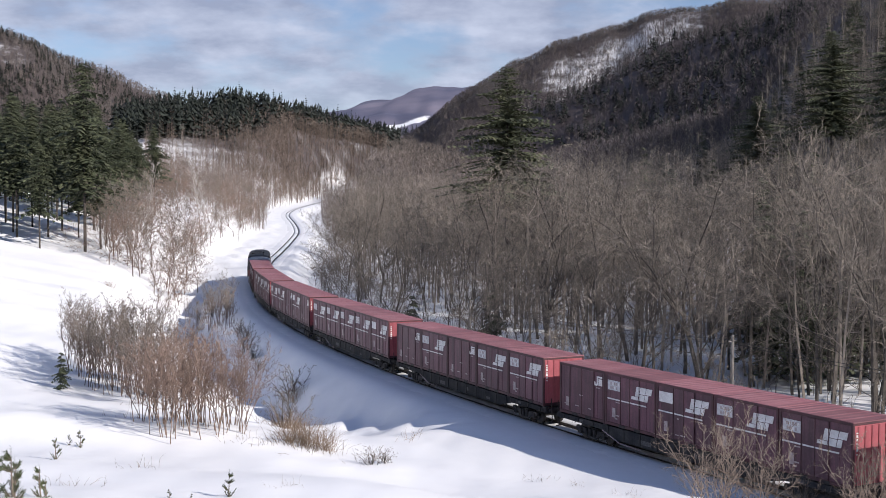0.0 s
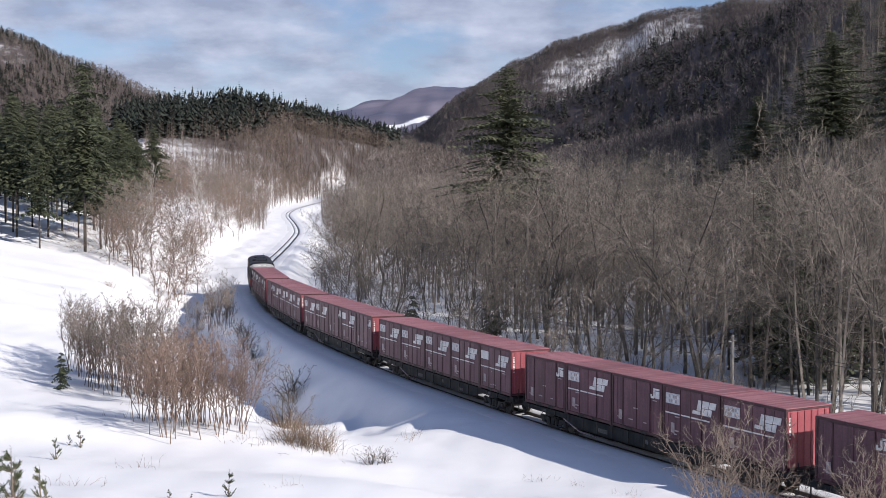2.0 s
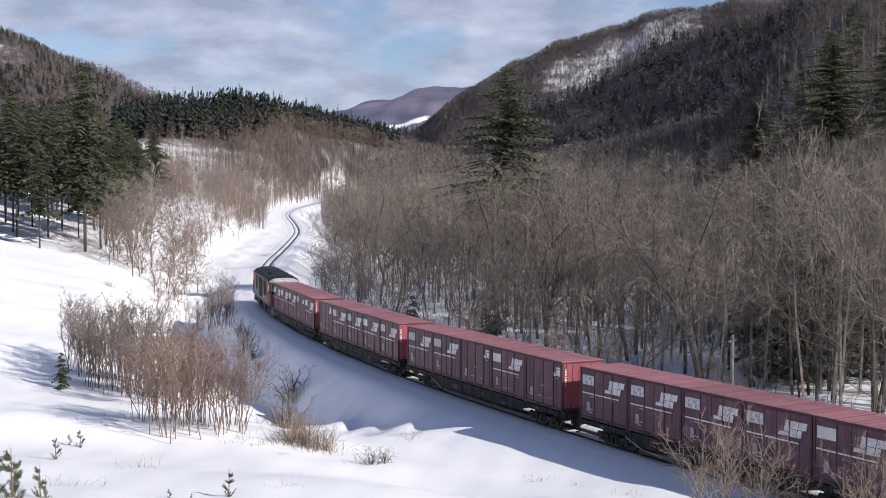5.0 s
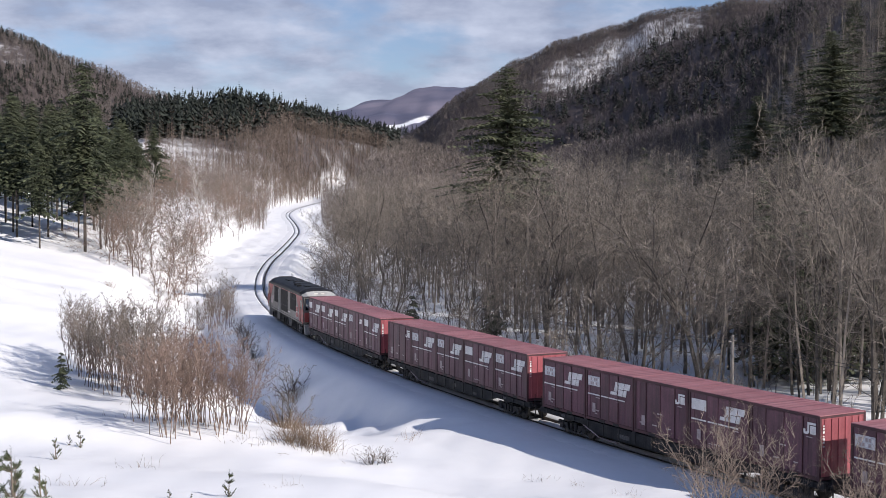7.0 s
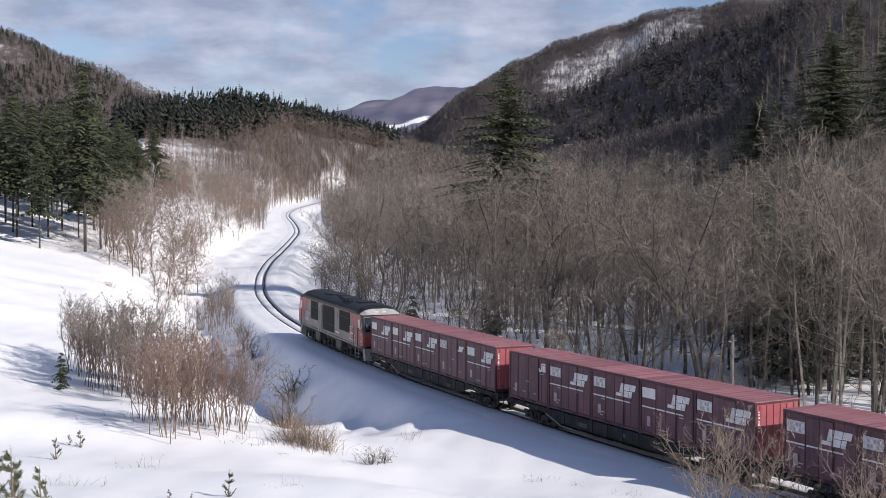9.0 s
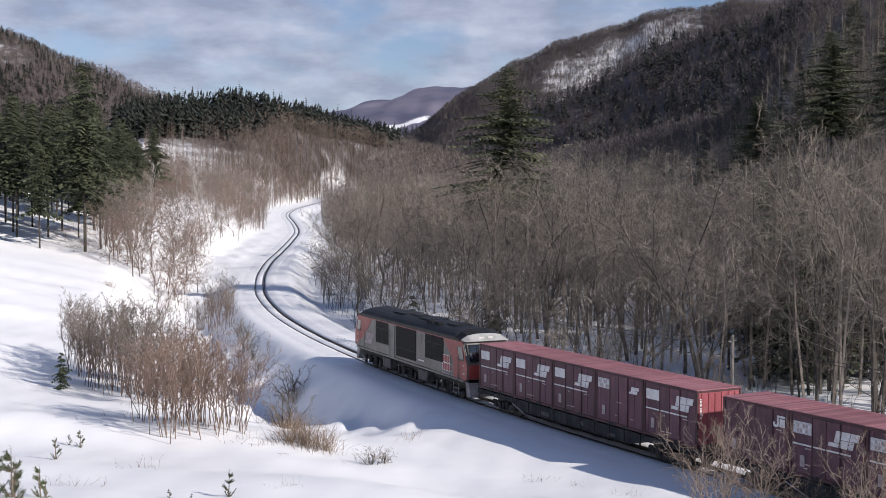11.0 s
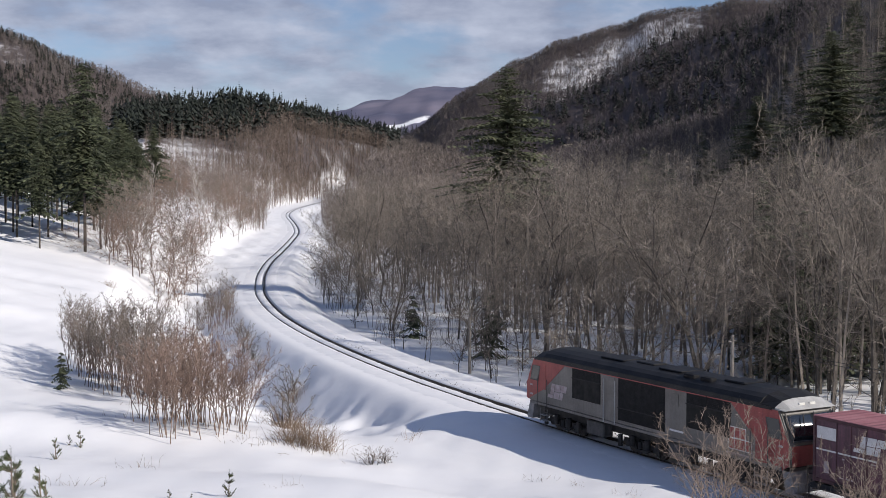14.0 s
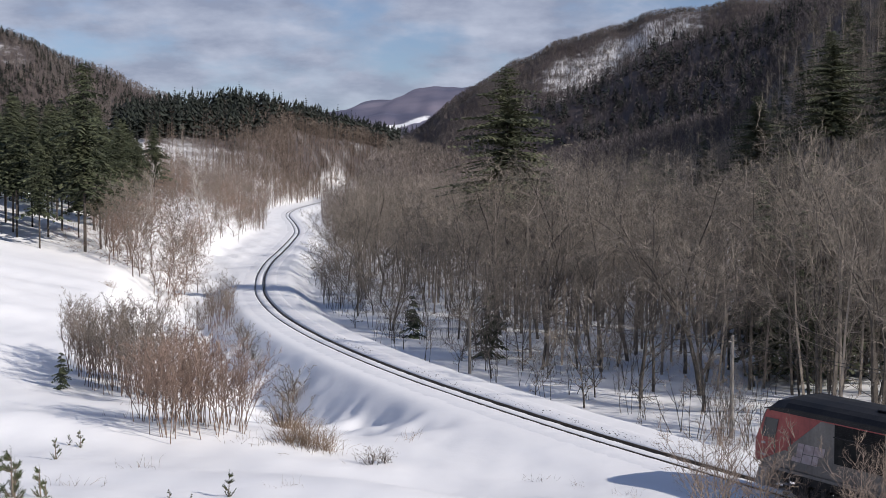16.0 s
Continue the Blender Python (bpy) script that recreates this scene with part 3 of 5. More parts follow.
def spruce(name, seed, height, width, clear=0.12, whorls=20, boughs=9, ragged=0.2, gaps=0.0, needles=None, fan=0.30, taper=0.82, rise=0.0, step=1.1):
    rng = random.Random(seed)
    tv, tf, cv, cf = [], [], [], []
    pts = [Vector((0, 0, -0.5)), Vector((rng.gauss(0, 0.05), rng.gauss(0, 0.05), height * 0.5)), Vector((0, 0, height))]
    limb(tv, tf, pts, [height * 0.009, height * 0.006, 0.01], 7)
    for i in range(whorls):
        t = clear + (1 - clear) * (i + rng.uniform(-0.2, 0.2)) / whorls
        t = min(max(t, 0.02), 0.985)
        reach = width * (1 - t) ** taper * rng.uniform(1 - ragged, 1 + ragged) + 0.12
        for k in range(boughs):
            if rng.random() < gaps:
                continue
            a = 2 * math.pi * (k + rng.random()) / boughs
            L = reach * rng.uniform(1 - ragged * 1.4, 1 + ragged * 0.5)
            p = Vector((0, 0, t * height + rng.uniform(-0.2, 0.2)))
            q = p + Vector((math.cos(a) * L, math.sin(a) * L, (0.25 * (t - 0.45) - 0.12 + rise + rng.gauss(0, 0.09)) * L))
            needle_spray(cv, cf, rng, p, q, L * fan + 0.12, 0.18 * L, step)
    root = new(name)
    mesh_object("trunk", tv, tf, SPRUCE_BARK, root)
    mesh_object("crown", cv, cf, needles or NEEDLE, root)
    return root


def plant(proto, spots, label, category, group, rng, size=(0.85, 1.15), sink=0.0):
    """The prototype at the first spot, copies at the others; a spot is x, y and, if wanted, a size."""
    made = []
    for k, sp in enumerate(spots):
        x, y = sp[0], sp[1]
        s = sp[2] if len(sp) > 2 else rng.uniform(*size)
        m = Matrix.LocRotScale((x, y, land_z(x, y) - sink), Euler((0, 0, rng.uniform(0, 6.28))), (s, s, s * rng.uniform(0.92, 1.08)))
        if k == 0:
            ob = proto
        else:
            ob = copy_thing(proto, Matrix())
        ob.matrix_basis = m
        made.append(tagged(ob, label, category, group))
    return made


def scatter(rng, count, x0, x1, y0, y1, gap, test):
    """Random spots that keep a gap from one another and pass the test on (x, y, distance to the line)."""
    out = []
    tries = 0
    while len(out) < count and tries < count * 60:
        tries += 1
        x, y = rng.uniform(x0, x1), rng.uniform(y0, y1)
        if any((x - a) ** 2 + (y - b) ** 2 < gap * gap for a, b in out):
            continue
        u = float(from_line([x], [y])[0][0])
        if test(x, y, u):
            out.append((x, y))
    return out


def far_trees(name, spots, kind, heights, material, seed, label, category, thick=0.00007):
    """A distant wood in one mesh of small conifers or bare crowns."""
    rng = random.Random(seed)
    verts, faces = [], []
    xs, ys = np.array([p[0] for p in spots]), np.array([p[1] for p in spots])
    zs = land(xs, ys)
    for x, y, z in zip(xs, ys, zs):
        h = rng.uniform(*heights)
        b = Vector((x, y, z - 0.5))
        far = math.hypot(x, y)
        if kind == "conifer":
            w = h * rng.uniform(0.25, 0.4)
            limb(verts, faces, [b, b + Vector((0, 0, h))], [h * 0.012, 0.02], 3)
            for k in range(17):
                t = 0.10 + 0.88 * (k + rng.random()) / 17
                a = k * 2.4 + rng.uniform(-0.5, 0.5)
                L = w * (1.04 - t) ** 0.8 * rng.uniform(0.6, 1.25)
                d, sd = Vector((math.cos(a), math.sin(a), 0)), Vector((-math.sin(a), math.cos(a), 0))
                c = len(verts)
                m = b + Vector((0, 0, h * t))
                verts.extend([tuple(m + Vector((0, 0, 0.09 * h))), tuple(m + d * L * 0.7 + sd * L * 0.55 - Vector((0, 0, 0.02 * h))), tuple(m + d * L * 1.1 - Vector((0, 0, 0.05 * h))), tuple(m + d * L * 0.7 - sd * L * 0.55 - Vector((0, 0, 0.02 * h)))])
                faces.extend([(c, c + 1, c + 2), (c, c + 2, c + 3)])
        elif kind == "fuzz":                      # far crowns: a short trunk and slivers of twig
            r0 = 0.00015 * min(far, 1100)
            limb(verts, faces, [b, b + Vector((rng.gauss(0, 0.3), rng.gauss(0, 0.3), h * 0.9))], [r0, r0 * 0.3], 3)
            for k in range(15):
                t = rng.random() ** 0.8
                a = rng.uniform(0, 6.28)
                q = b + Vector((math.cos(a), math.sin(a), 0)) * h * rng.uniform(0.02, 0.26) * math.sin(0.4 + 2.5 * t) + Vector((0, 0, h * (0.22 + 0.7 * t)))
                w = Vector((rng.gauss(0, 0.5), rng.gauss(0, 0.5), rng.uniform(0.5, 1.0))) * h * 0.17
                sd = Vector((rng.gauss(0, 1), rng.gauss(0, 1), 0)).normalized() * r0 * 1.6
                c = len(verts)
                verts.extend([tuple(q - sd), tuple(q + sd), tuple(q + w)])
                faces.append((c, c + 1, c + 2))
        elif kind == "broom":
            r0 = max(0.022, thick * min(far, 1000))
            limb(verts, faces, [b, b + Vector((rng.gauss(0, 0.3), rng.gauss(0, 0.3), h * 0.95))], [r0 * 1.6, r0 * 0.4], 3)
            for k in range(16):
                t = rng.uniform(0.15, 0.95)
                a = rng.uniform(0, 6.28)
                L = h * rng.uniform(0.1, 0.28) * (1.25 - t * 0.6)
                p = b + Vector((0, 0, h * t))
                sp = rng.uniform(0.4, 1.25)
                limb(verts, faces, [p, p + Vector((math.cos(a) * L * sp, math.sin(a) * L * sp, L * rng.uniform(0.4, 1.0)))], [r0 * 0.85, r0 * 0.35], 3)
        elif kind == "mid":
            top = b + Vector((rng.gauss(0, 0.7), rng.gauss(0, 0.7), h))
            limb(verts, faces, [b, b.lerp(top, 0.5) + Vector((rng.gauss(0, 0.25), rng.gauss(0, 0.25), 0)), top], [h * 0.009, h * 0.006, 0.02], 4)
            for k in range(12):
                t = rng.uniform(0.3, 0.97)
                a = rng.uniform(0, 6.28)
                L = h * rng.uniform(0.14, 0.28) * (1.25 - t * 0.6)
                q, r = grow(rng, b.lerp(top, t), Vector((math.cos(a), math.sin(a), rng.uniform(0.3, 1.1))), L, 0.034, 0.3, 0.08, 3)
                limb(verts, faces, q, r, 3)
                for j in range(7):
                    o, d = along(q, rng.uniform(0.2, 1.0))
                    o2, r2 = grow(rng, o, sideways(rng, d, rng.uniform(0.4, 1.1)), L * rng.uniform(0.2, 0.45), 0.017, 0.3, 0.05, 1)
                    limb(verts, faces, o2, r2, 3)
    ob = mesh_object(name, verts, faces, material)
    return tagged(ob, label, category, kind="stuff")


def crown_px(x, y, px0, px1):
    """Whether the bearing of x, y from the viewpoint lies between two slopes x / y."""
    return px0 <= x / max(y, 1) <= px1


def tuft(name, seed, height, spread, count, material):
    """A clump of dry stalks, bent outwards."""
    rng = random.Random(seed)
    v, f = [], []
    for _ in range(count):
        a, r = rng.uniform(0, 6.28), abs(rng.gauss(0, spread))
        p = Vector((math.cos(a) * r, math.sin(a) * r, -0.1))
        d = Vector((math.cos(a) * rng.uniform(0, 0.5), math.sin(a) * rng.uniform(0, 0.5), 1))
        pts, rad = grow(rng, p, d, height * rng.uniform(0.5, 1.1), 0.010, 0.24, -0.03, 5)
        limb(v, f, pts, rad, 3)
        if rng.random() < 0.7:
            p2, d2 = along(pts, rng.uniform(0.4, 0.9))
            pts, rad = grow(rng, p2, sideways(rng, d2, 0.7), height * rng.uniform(0.15, 0.35), 0.007, 0.2, 0, 2)
            limb(v, f, pts, rad, 3)
    root = new(name)
    mesh_object("stalks", v, f, material, root)
    return root


def fir_sapling(name, seed, height):
    """A sparse young fir: a stout leader and a few needle-clad shoots."""
    rng = random.Random(seed)
    sv, sf, nv, nf = [], [], [], []
    def clad(pts):
        for _ in range(46):
            p, d = along(pts, rng.uniform(0.1, 1.0))
            w = sideways(rng, d, rng.uniform(0.4, 0.95))
            limb(nv, nf, [p, p + w * rng.uniform(0.05, 0.11)], [0.005, 0.002], 3)
    pts, rad = grow(rng, Vector((0, 0, -0.2)), Vector((rng.gauss(0, 0.05), 0, 1)), height + 0.2, 0.028, 0.02, 0.05, 4)
    limb(sv, sf, pts, rad, 6)
    clad(pts)
    for k in range(4):
        for j in range(6):
            p, d = along(pts, 0.12 + 0.22 * k + rng.uniform(-0.02, 0.02))
            q, r = grow(rng, p, sideways(rng, d, rng.uniform(0.8, 1.2)), height * (0.40 - 0.075 * k) * rng.uniform(0.7, 1.1), 0.016, 0.08, 0.12, 3)
            limb(sv, sf, q, r, 4)
            clad(q)
    root = new(name)
    mesh_object("stem", sv, sf, PALE_BARK, root)
    mesh_object("needles", nv, nf, NEEDLE_YOUNG, root)
    return root


def build_plants():
    rng = random.Random(11)
    # --- bare wood beyond the line
    kinds = [(16, 0.15, 0.30, 4, 12, 0.5), (14, 0.11, 0.24, 4, 12, 0.55), (17, 0.17, 0.34, 5, 12, 0.6), (15.5, 0.13, 0.40, 4, 12, 0.5), (18, 0.19, 0.30, 5, 13, 0.65), (13, 0.10, 0.26, 5, 11, 0.6), (16, 0.14, 0.42, 5, 12, 0.55), (11, 0.07, 0.2, 4, 11, 0.65)]
    protos = [broad_tree("deciduous_tree", 120 + i, h, r, fork, sc, bo, (7, 5), 0.0095, op) for i, (h, r, fork, sc, bo, op) in enumerate(kinds)]
    spots = scatter(rng, 205, -60, 75, 40, 260, 2.3, lambda x, y, u: 10.5 < u < 60 and crown_px(x, y, -0.112, 0.42) and rng.random() < 1.3 - u / 70 and (u > 20 or rng.random() < 0.16 + 0.4 * smooth01(95, 150, y) + 0.3 * smooth01(12, 20, u)))
    spots = [(x, y, rng.uniform(0.82, 1.12) * min(1.0, 0.5 + 0.025 * float(from_line([x], [y])[0][0]))) for x, y in spots]
    spots += [(3.7, 92.2, 0.8), (8.0, 97.8, 0.95), (6.5, 104, 0.9), (7.8, 120, 1.15), (3.0, 107, 0.9), (6.0, 129, 1.15), (5.0, 116, 1.15), (9.5, 112, 1.15), (1.5, 118, 1.1), (10.5, 124, 1.15), (4.0, 126, 1.2), (8.5, 131, 1.2), (12.0, 118, 1.1)]
    # the tallest stand closest to the line
    spots += [(13.7, 83.5, 0.95), (14.9, 85.6, 0.9), (18.0, 84.2, 1.05), (25.5, 84.2, 1.22), (27.6, 86.2, 1.2), (24.2, 92.5, 1.15), (30.6, 93.0, 1.2), (33.2, 90.5, 1.15), (29.6, 80.5, 1.1), (37, 101, 1.2), (27, 104, 1.2)]
    for i, p in enumerate(protos):
        plant(p, spots[i::len(protos)], "tall leafless grey-brown deciduous tree standing in snow", "tree", "bare trees of the valley wood", rng, (0.8, 1.12))
    # lighter crowns of the rows behind, up the slope
    back = [broad_tree("slope_tree", 220 + i, h, 0.12, fk, 4, 9, (5, 4), 0.0125, 0.6) for i, (h, fk) in enumerate(((15, 0.3), (13, 0.25), (16, 0.36), (12, 0.2)))]
    spots = scatter(rng, 215, -30, 130, 75, 330, 5.0, lambda x, y, u: 42 < u < 150 and crown_px(x, y, -0.11, 0.43) and rng.random() < 1.25 - y / 400)
    spots += scatter(rng, 42, 55, 185, 190, 430, 6.0, lambda x, y, u: u > 75 and crown_px(x, y, 0.24, 0.43))
    for i, p in enumerate(back):
        plant(p, spots[i::len(back)], "leafless grey-brown tree on the wooded slope", "tree", "bare trees of the slope behind", rng, (0.8, 1.15))
    # saplings along the edge of the wood
    sap = [bare_tree("sapling", 40 + i, 5.5, 0.03, stems=3, limbs=6, twigs=(3, 2), clear=0.25, reach=0.3, twig_r=0.010, wander=0.06, bark=BARK, twig=TWIG) for i in range(2)]
    spots = scatter(rng, 150, -45, 50, 45, 200, 1.2, lambda x, y, u: 7.5 < u < 40 and rng.random() < 1.3 - u / 40 and crown_px(x, y, -0.13, 0.40))
    spots += [(15.3, 67.0), (16.2, 66.4), (16.9, 65.8), (15.8, 68.0), (17.6, 65.0), (14.2, 68.6), (18.2, 67.2), (16.4, 69.5)]
    for i, p in enumerate(sap):
        plant(p, spots[i::2], "thin leafless sapling at the edge of the wood", "sapling", "saplings beside the line", rng, (0.45, 1.0))
    edge = [broad_tree("young_tree", 140 + i, 8.5, 0.07, 0.22, 4, 9, (5, 4), 0.0095, 0.55) for i in range(3)]
    spots = scatter(rng, 30, -45, 40, 75, 300, 2.0, lambda x, y, u: 8 < u < 15 and y < 175 and crown_px(x, y, -0.135, 0.40))
    for i, p in enumerate(edge):
        plant(p, spots[i::3], "young leafless brown tree at the edge of the wood", "tree", "young trees beside the line", rng, (0.55, 1.15))
    # --- shrubs on the meadow side
    def shrub(seed, bark, twig, h=5.0, stems=7, lean_out=0.32):
        return bare_tree("bare_shrub", seed, h, 0.026, stems=stems, limbs=11, twigs=(5, 5), bark=bark, twig=twig, clear=0.3, reach=lean_out, twig_r=0.0058, lift=0.06, wander=0.06, foot_spread=0.62, splay=0.12)
    red, grey, red2 = shrub(60, BARK_RED, TWIG_RED), shrub(61, BARK_RED, GREY_TWIG, 5.0, 13), shrub(62, BARK_RED, TWIG_RED, 4.6, 8, 0.36)
    plant(red, [(-13.0, 55.6, 0.9), (-12.0, 55.4, 0.95), (-11.0, 55.8, 0.92), (-12.6, 57.2, 0.98), (-10.5, 57.0, 0.88), (-11.8, 57.8, 1.0), (-13.6, 58.4, 0.9)], "clump of leafless reddish-brown alder shrub in snow", "shrub", "shrubs by the hollow", rng)
    plant(red2, [(-9.9, 56.2, 0.85), (-11.2, 58.6, 0.98), (-13.6, 57.2, 0.9), (-14.6, 61, 0.9), (-12.4, 59.4, 0.95), (-10.2, 59.0, 0.85)], "clump of leafless reddish-brown alder shrub in snow", "shrub", "shrubs by the hollow", rng)
    plant(grey, [(-24.0, 79, 0.95), (-23.0, 77.6, 0.85), (-20.8, 72.5, 1.0), (-19.4, 72.0, 1.05), (-22.0, 75, 0.95), (-20.2, 75.5, 1.1), (-18.4, 74.0, 1.0), (-17.6, 71.0, 0.95), (-16.4, 67, 0.95), (-16.8, 73.5, 1.05), (-18.6, 70.6, 0.9), (-15.0, 69.5, 0.9), (-22.8, 125.5, 1.0), (-24.4, 129, 0.95), (-21.4, 121.5, 0.8), (-26.5, 131, 0.75)],
          "leafless grey-brown shrub rising from snow", "shrub", "shrubs by the hollow", rng)
    low = bare_tree("fallen_bush", 64, 2.2, 0.04, stems=8, limbs=6, twigs=(4, 4), bark=BARK, twig=GREY_TWIG, clear=0.15, reach=0.5, twig_r=0.009, wander=0.2, lift=0.0)
    plant(low, [(-16.9, 104, 1.0), (-17.6, 107.5, 0.8), (-10.7, 84.4, 1.15), (-15.6, 99.5, 0.7), (-8.4, 64.0, 1.0), (-3.2, 53.4, 0.42), (-2.6, 54.0, 0.36), (-14.6, 95.5, 0.7), (-18.8, 112, 0.8)], "tangled low leafless bush on the bank", "bush", "low bushes on the bank", rng)
    # pale twiggy shrubs close to the viewpoint
    pale = bare_tree("pale_shrub", 66, 4.5, 0.021, stems=9, limbs=9, twigs=(5, 4), bark=PALE_BARK, twig=PALE_BARK, clear=0.3, reach=0.32, twig_r=0.0038, lift=0.05, wander=0.09)
    plant(pale, [(9.0, 41.0, 0.95), (10.5, 40.6, 1.0), (9.9, 42.4, 0.85), (13.6, 38.6, 0.85), (14.4, 39.6, 0.8), (13.0, 43.2, 0.45)], "leafless pale brown twiggy shrub near the track", "shrub", "pale shrubs near the track", rng)
    # dry stalks in the snow
    straw = tuft("dry_grass", 71, 1.25, 0.65, 110, DEAD_GRASS)
    plant(straw, [(-6.3, 55.6, 1.2), (-7.1, 55.9, 1.1), (-5.5, 55.9, 1.0), (-6.6, 56.6, 1.25), (-35, 126.5, 0.8), (-10.3, 83.5, 1.1), (-8.2, 63.6, 1.35)], "clump of dry straw-coloured stalks in snow", "grass", "dry stalks in the snow", rng)
    thin = tuft("dry_stalks", 72, 0.8, 0.45, 14, PALE_BARK)
    plant(thin, [(-3.4, 53.8, 1.1), (-2.8, 54.4, 0.8), (-9.2, 55.0, 0.9), (4.1, 51.3, 0.7), (-8.2, 54.8, 1.0), (-1.7, 60.5, 1.1), (-15.8, 60, 1.0), (-11.6, 46, 0.8), (-12.5, 41, 0.9), (-5.5, 42, 0.6), (5.6, 50.0, 0.5), (7.3, 47.6, 0.6), (-17, 66, 0.8)],
          "a few thin dry stalks poking through snow", "grass", "dry stalks in the snow", rng)
    # young firs in the snow
    cub = spruce("young_fir", 75, 2.0, 0.62, clear=0.05, whorls=10, boughs=6, ragged=0.4, gaps=0.2)
    plant(cub, [(-22.4, 71.0, 1.0), (-21.5, 95, 0.5), (4.0, 103, 2.7), (-3.0, 121, 2.2)], "young green fir standing in snow", "young fir", "young firs in the meadow", rng)
    baby = fir_sapling("fir_sapling", 76, 1.0)
    plant(baby, [(-7.15, 40.1, 0.9), (-15.8, 52.6, 0.8), (-15.2, 47.3, 0.85), (-16.4, 52.9, 0.5), (-12.5, 37.4, 1.1), (-13.2, 37.0, 1.7), (-13.9, 37.4, 1.3), (-12.9, 36.2, 1.3), (-12.0, 36.4, 0.8), (-8.9, 39.2, 0.35), (-8.1, 38.8, 0.3)],
          "sparse fir sapling poking out of the snow", "fir sapling", "young firs in the meadow", rng)
    # --- young trees on the slope
    young = [broad_tree("young_tree", 170 + i, 9.0, 0.06, fk, 5, 10, (5, 4), 0.0095, 0.42, BARK_RED, tw) for i, (fk, tw) in enumerate(((0.16, TWIG_RED), (0.2, GREY_TWIG), (0.3, TWIG), (0.12, TWIG_RED)))]
    spots = [(-34, 154, 1.35), (-37.8, 148, 1.3), (-40.1, 167, 1.4), (-37.4, 177, 1.35), (-40.5, 147, 1.1), (-35.8, 150, 1.2), (-36.5, 160, 1.35), (-39, 157, 1.2), (-32.5, 143, 0.8), (-42, 155, 1.2), (-33.5, 165, 1.15), (-43.5, 172, 1.3), (-38.5, 172, 1.2), (-41.5, 161, 1.3), (-44.5, 163, 1.2), (-39.5, 152, 1.0)]
    spots += scatter(rng, 130, -95, -25, 146, 330, 2.1, lambda x, y, u: -38 < u < -9.5 and crown_px(x, y, -0.29, -0.125))
    for i, p in enumerate(young):
        plant(p, spots[i::4], "leafless reddish-brown young tree on a snowy slope", "tree", "young trees on the slope", rng, (0.7, 1.1))
    white = bare_tree("pale_birch", 90, 13, 0.12, limbs=30, twigs=(7, 4), bark=BIRCH, twig=BIRCH, clear=0.2, reach=0.27, twig_r=0.012, lift=0.12)
    plant(white, [(-46, 188, 1.0), (-47.0, 235, 1.1), (-44, 226, 0.95)], "pale-barked leafless birch in front of dark conifers", "tree", "birches on the slope", rng)
    # --- conifers of the left edge
    firs = [spruce("spruce_tree", 80 + i, 18, w, clear=cl, whorls=30, boughs=12, ragged=0.35, gaps=0.14, fan=0.24, taper=tp) for i, (w, cl, tp) in enumerate([(4.6, 0.34, 0.62), (4.2, 0.40, 0.75), (4.6, 0.44, 0.7)])]
    tall = [(-44.8, 152, 1.28), (-52, 160, 0.9), (-57, 152, 0.85), (-49.0, 147.5, 0.72), (-54.2, 154.5, 0.9), (-46.5, 158, 0.85)]
    spots = scatter(rng, 76, -100, -36, 152, 245, 2.8, lambda x, y, u: u < -21 and crown_px(x, y, -0.42, -0.235))
    allp = tall + spots
    for i, p in enumerate(firs):
        plant(p, allp[i::3], "dark green spruce tree at the edge of a snowy meadow", "tree", "spruces above the meadow", rng, (0.72, 1.08))
    # dark conifers among and behind the bare trees
    dark = spruce("shade_spruce", 88, 15, 3.6, clear=0.1, whorls=17, boughs=9, ragged=0.4, gaps=0.15)
    spots = scatter(rng, 34, 22, 75, 84, 150, 2.8, lambda x, y, u: 24 < u < 66 and crown_px(x, y, 0.26, 0.43))
    spots += scatter(rng, 46, 20, 150, 170, 360, 5, lambda x, y, u: u > 60 and crown_px(x, y, 0.12, 0.43) and rng.random() < x / y * 2.4)
    spots += scatter(rng, 44, 55, 185, 200, 430, 6, lambda x, y, u: u > 80 and crown_px(x, y, 0.24, 0.43))
    plant(dark, spots, "dark spruce tree among the bare trees of the slope", "tree", "spruces in the wood", rng, (0.55, 1.1))
    ridge = spruce("ridge_spruce", 85, 17, 4.0, clear=0.1, whorls=14, boughs=7, ragged=0.4, gaps=0.12, needles=NEEDLE_FAR)
    spots = scatter(rng, 150, -175, -60, 560, 930, 4.0, lambda x, y, u: u < -30 and crown_px(x, y, -0.25, -0.06) and land_z(x, y) > 34 + 10 * rng.random())
    spots += scatter(rng, 40, -110, -50, 190, 300, 3.5, lambda x, y, u: u < -24 and crown_px(x, y, -0.42, -0.23))
    plant(ridge, spots, "dark spruce tree on the wooded ridge", "tree", "spruces of the ridge", rng, (0.75, 1.2))
    # --- big firs over the bare wood
    big = spruce("fir_tree", 99, 26, 7.8, clear=0.45, whorls=28, boughs=24, ragged=0.45, gaps=0.22, fan=0.13, step=0.6, taper=0.52, needles=FIR_NEEDLE, rise=0.16)
    plant(big, [(7.4, 140, 1.12), (58, 182, 1.0), (49, 190, 0.85), (63, 165, 0.9), (30, 190, 0.5), (70, 190, 0.8)], "large dark green fir rising above the bare wood", "tree", "firs in the wood", rng)
    # --- the wood behind, and the distant woods
    r2 = np.random.RandomState(5)
    n = 9000
    d = np.exp(r2.uniform(math.log(62), math.log(400), n))
    xs, ys = d * r2.uniform(-0.13, 0.45, n), d
    u, _ = from_line(xs, ys)
    keep = (u > 17) & (u < 190) & (r2.uniform(0, 1, n) < smooth01(12, 48, u) * (1.15 - u / 230)) | (u > 14) & (ys > 200) & (u < 190)
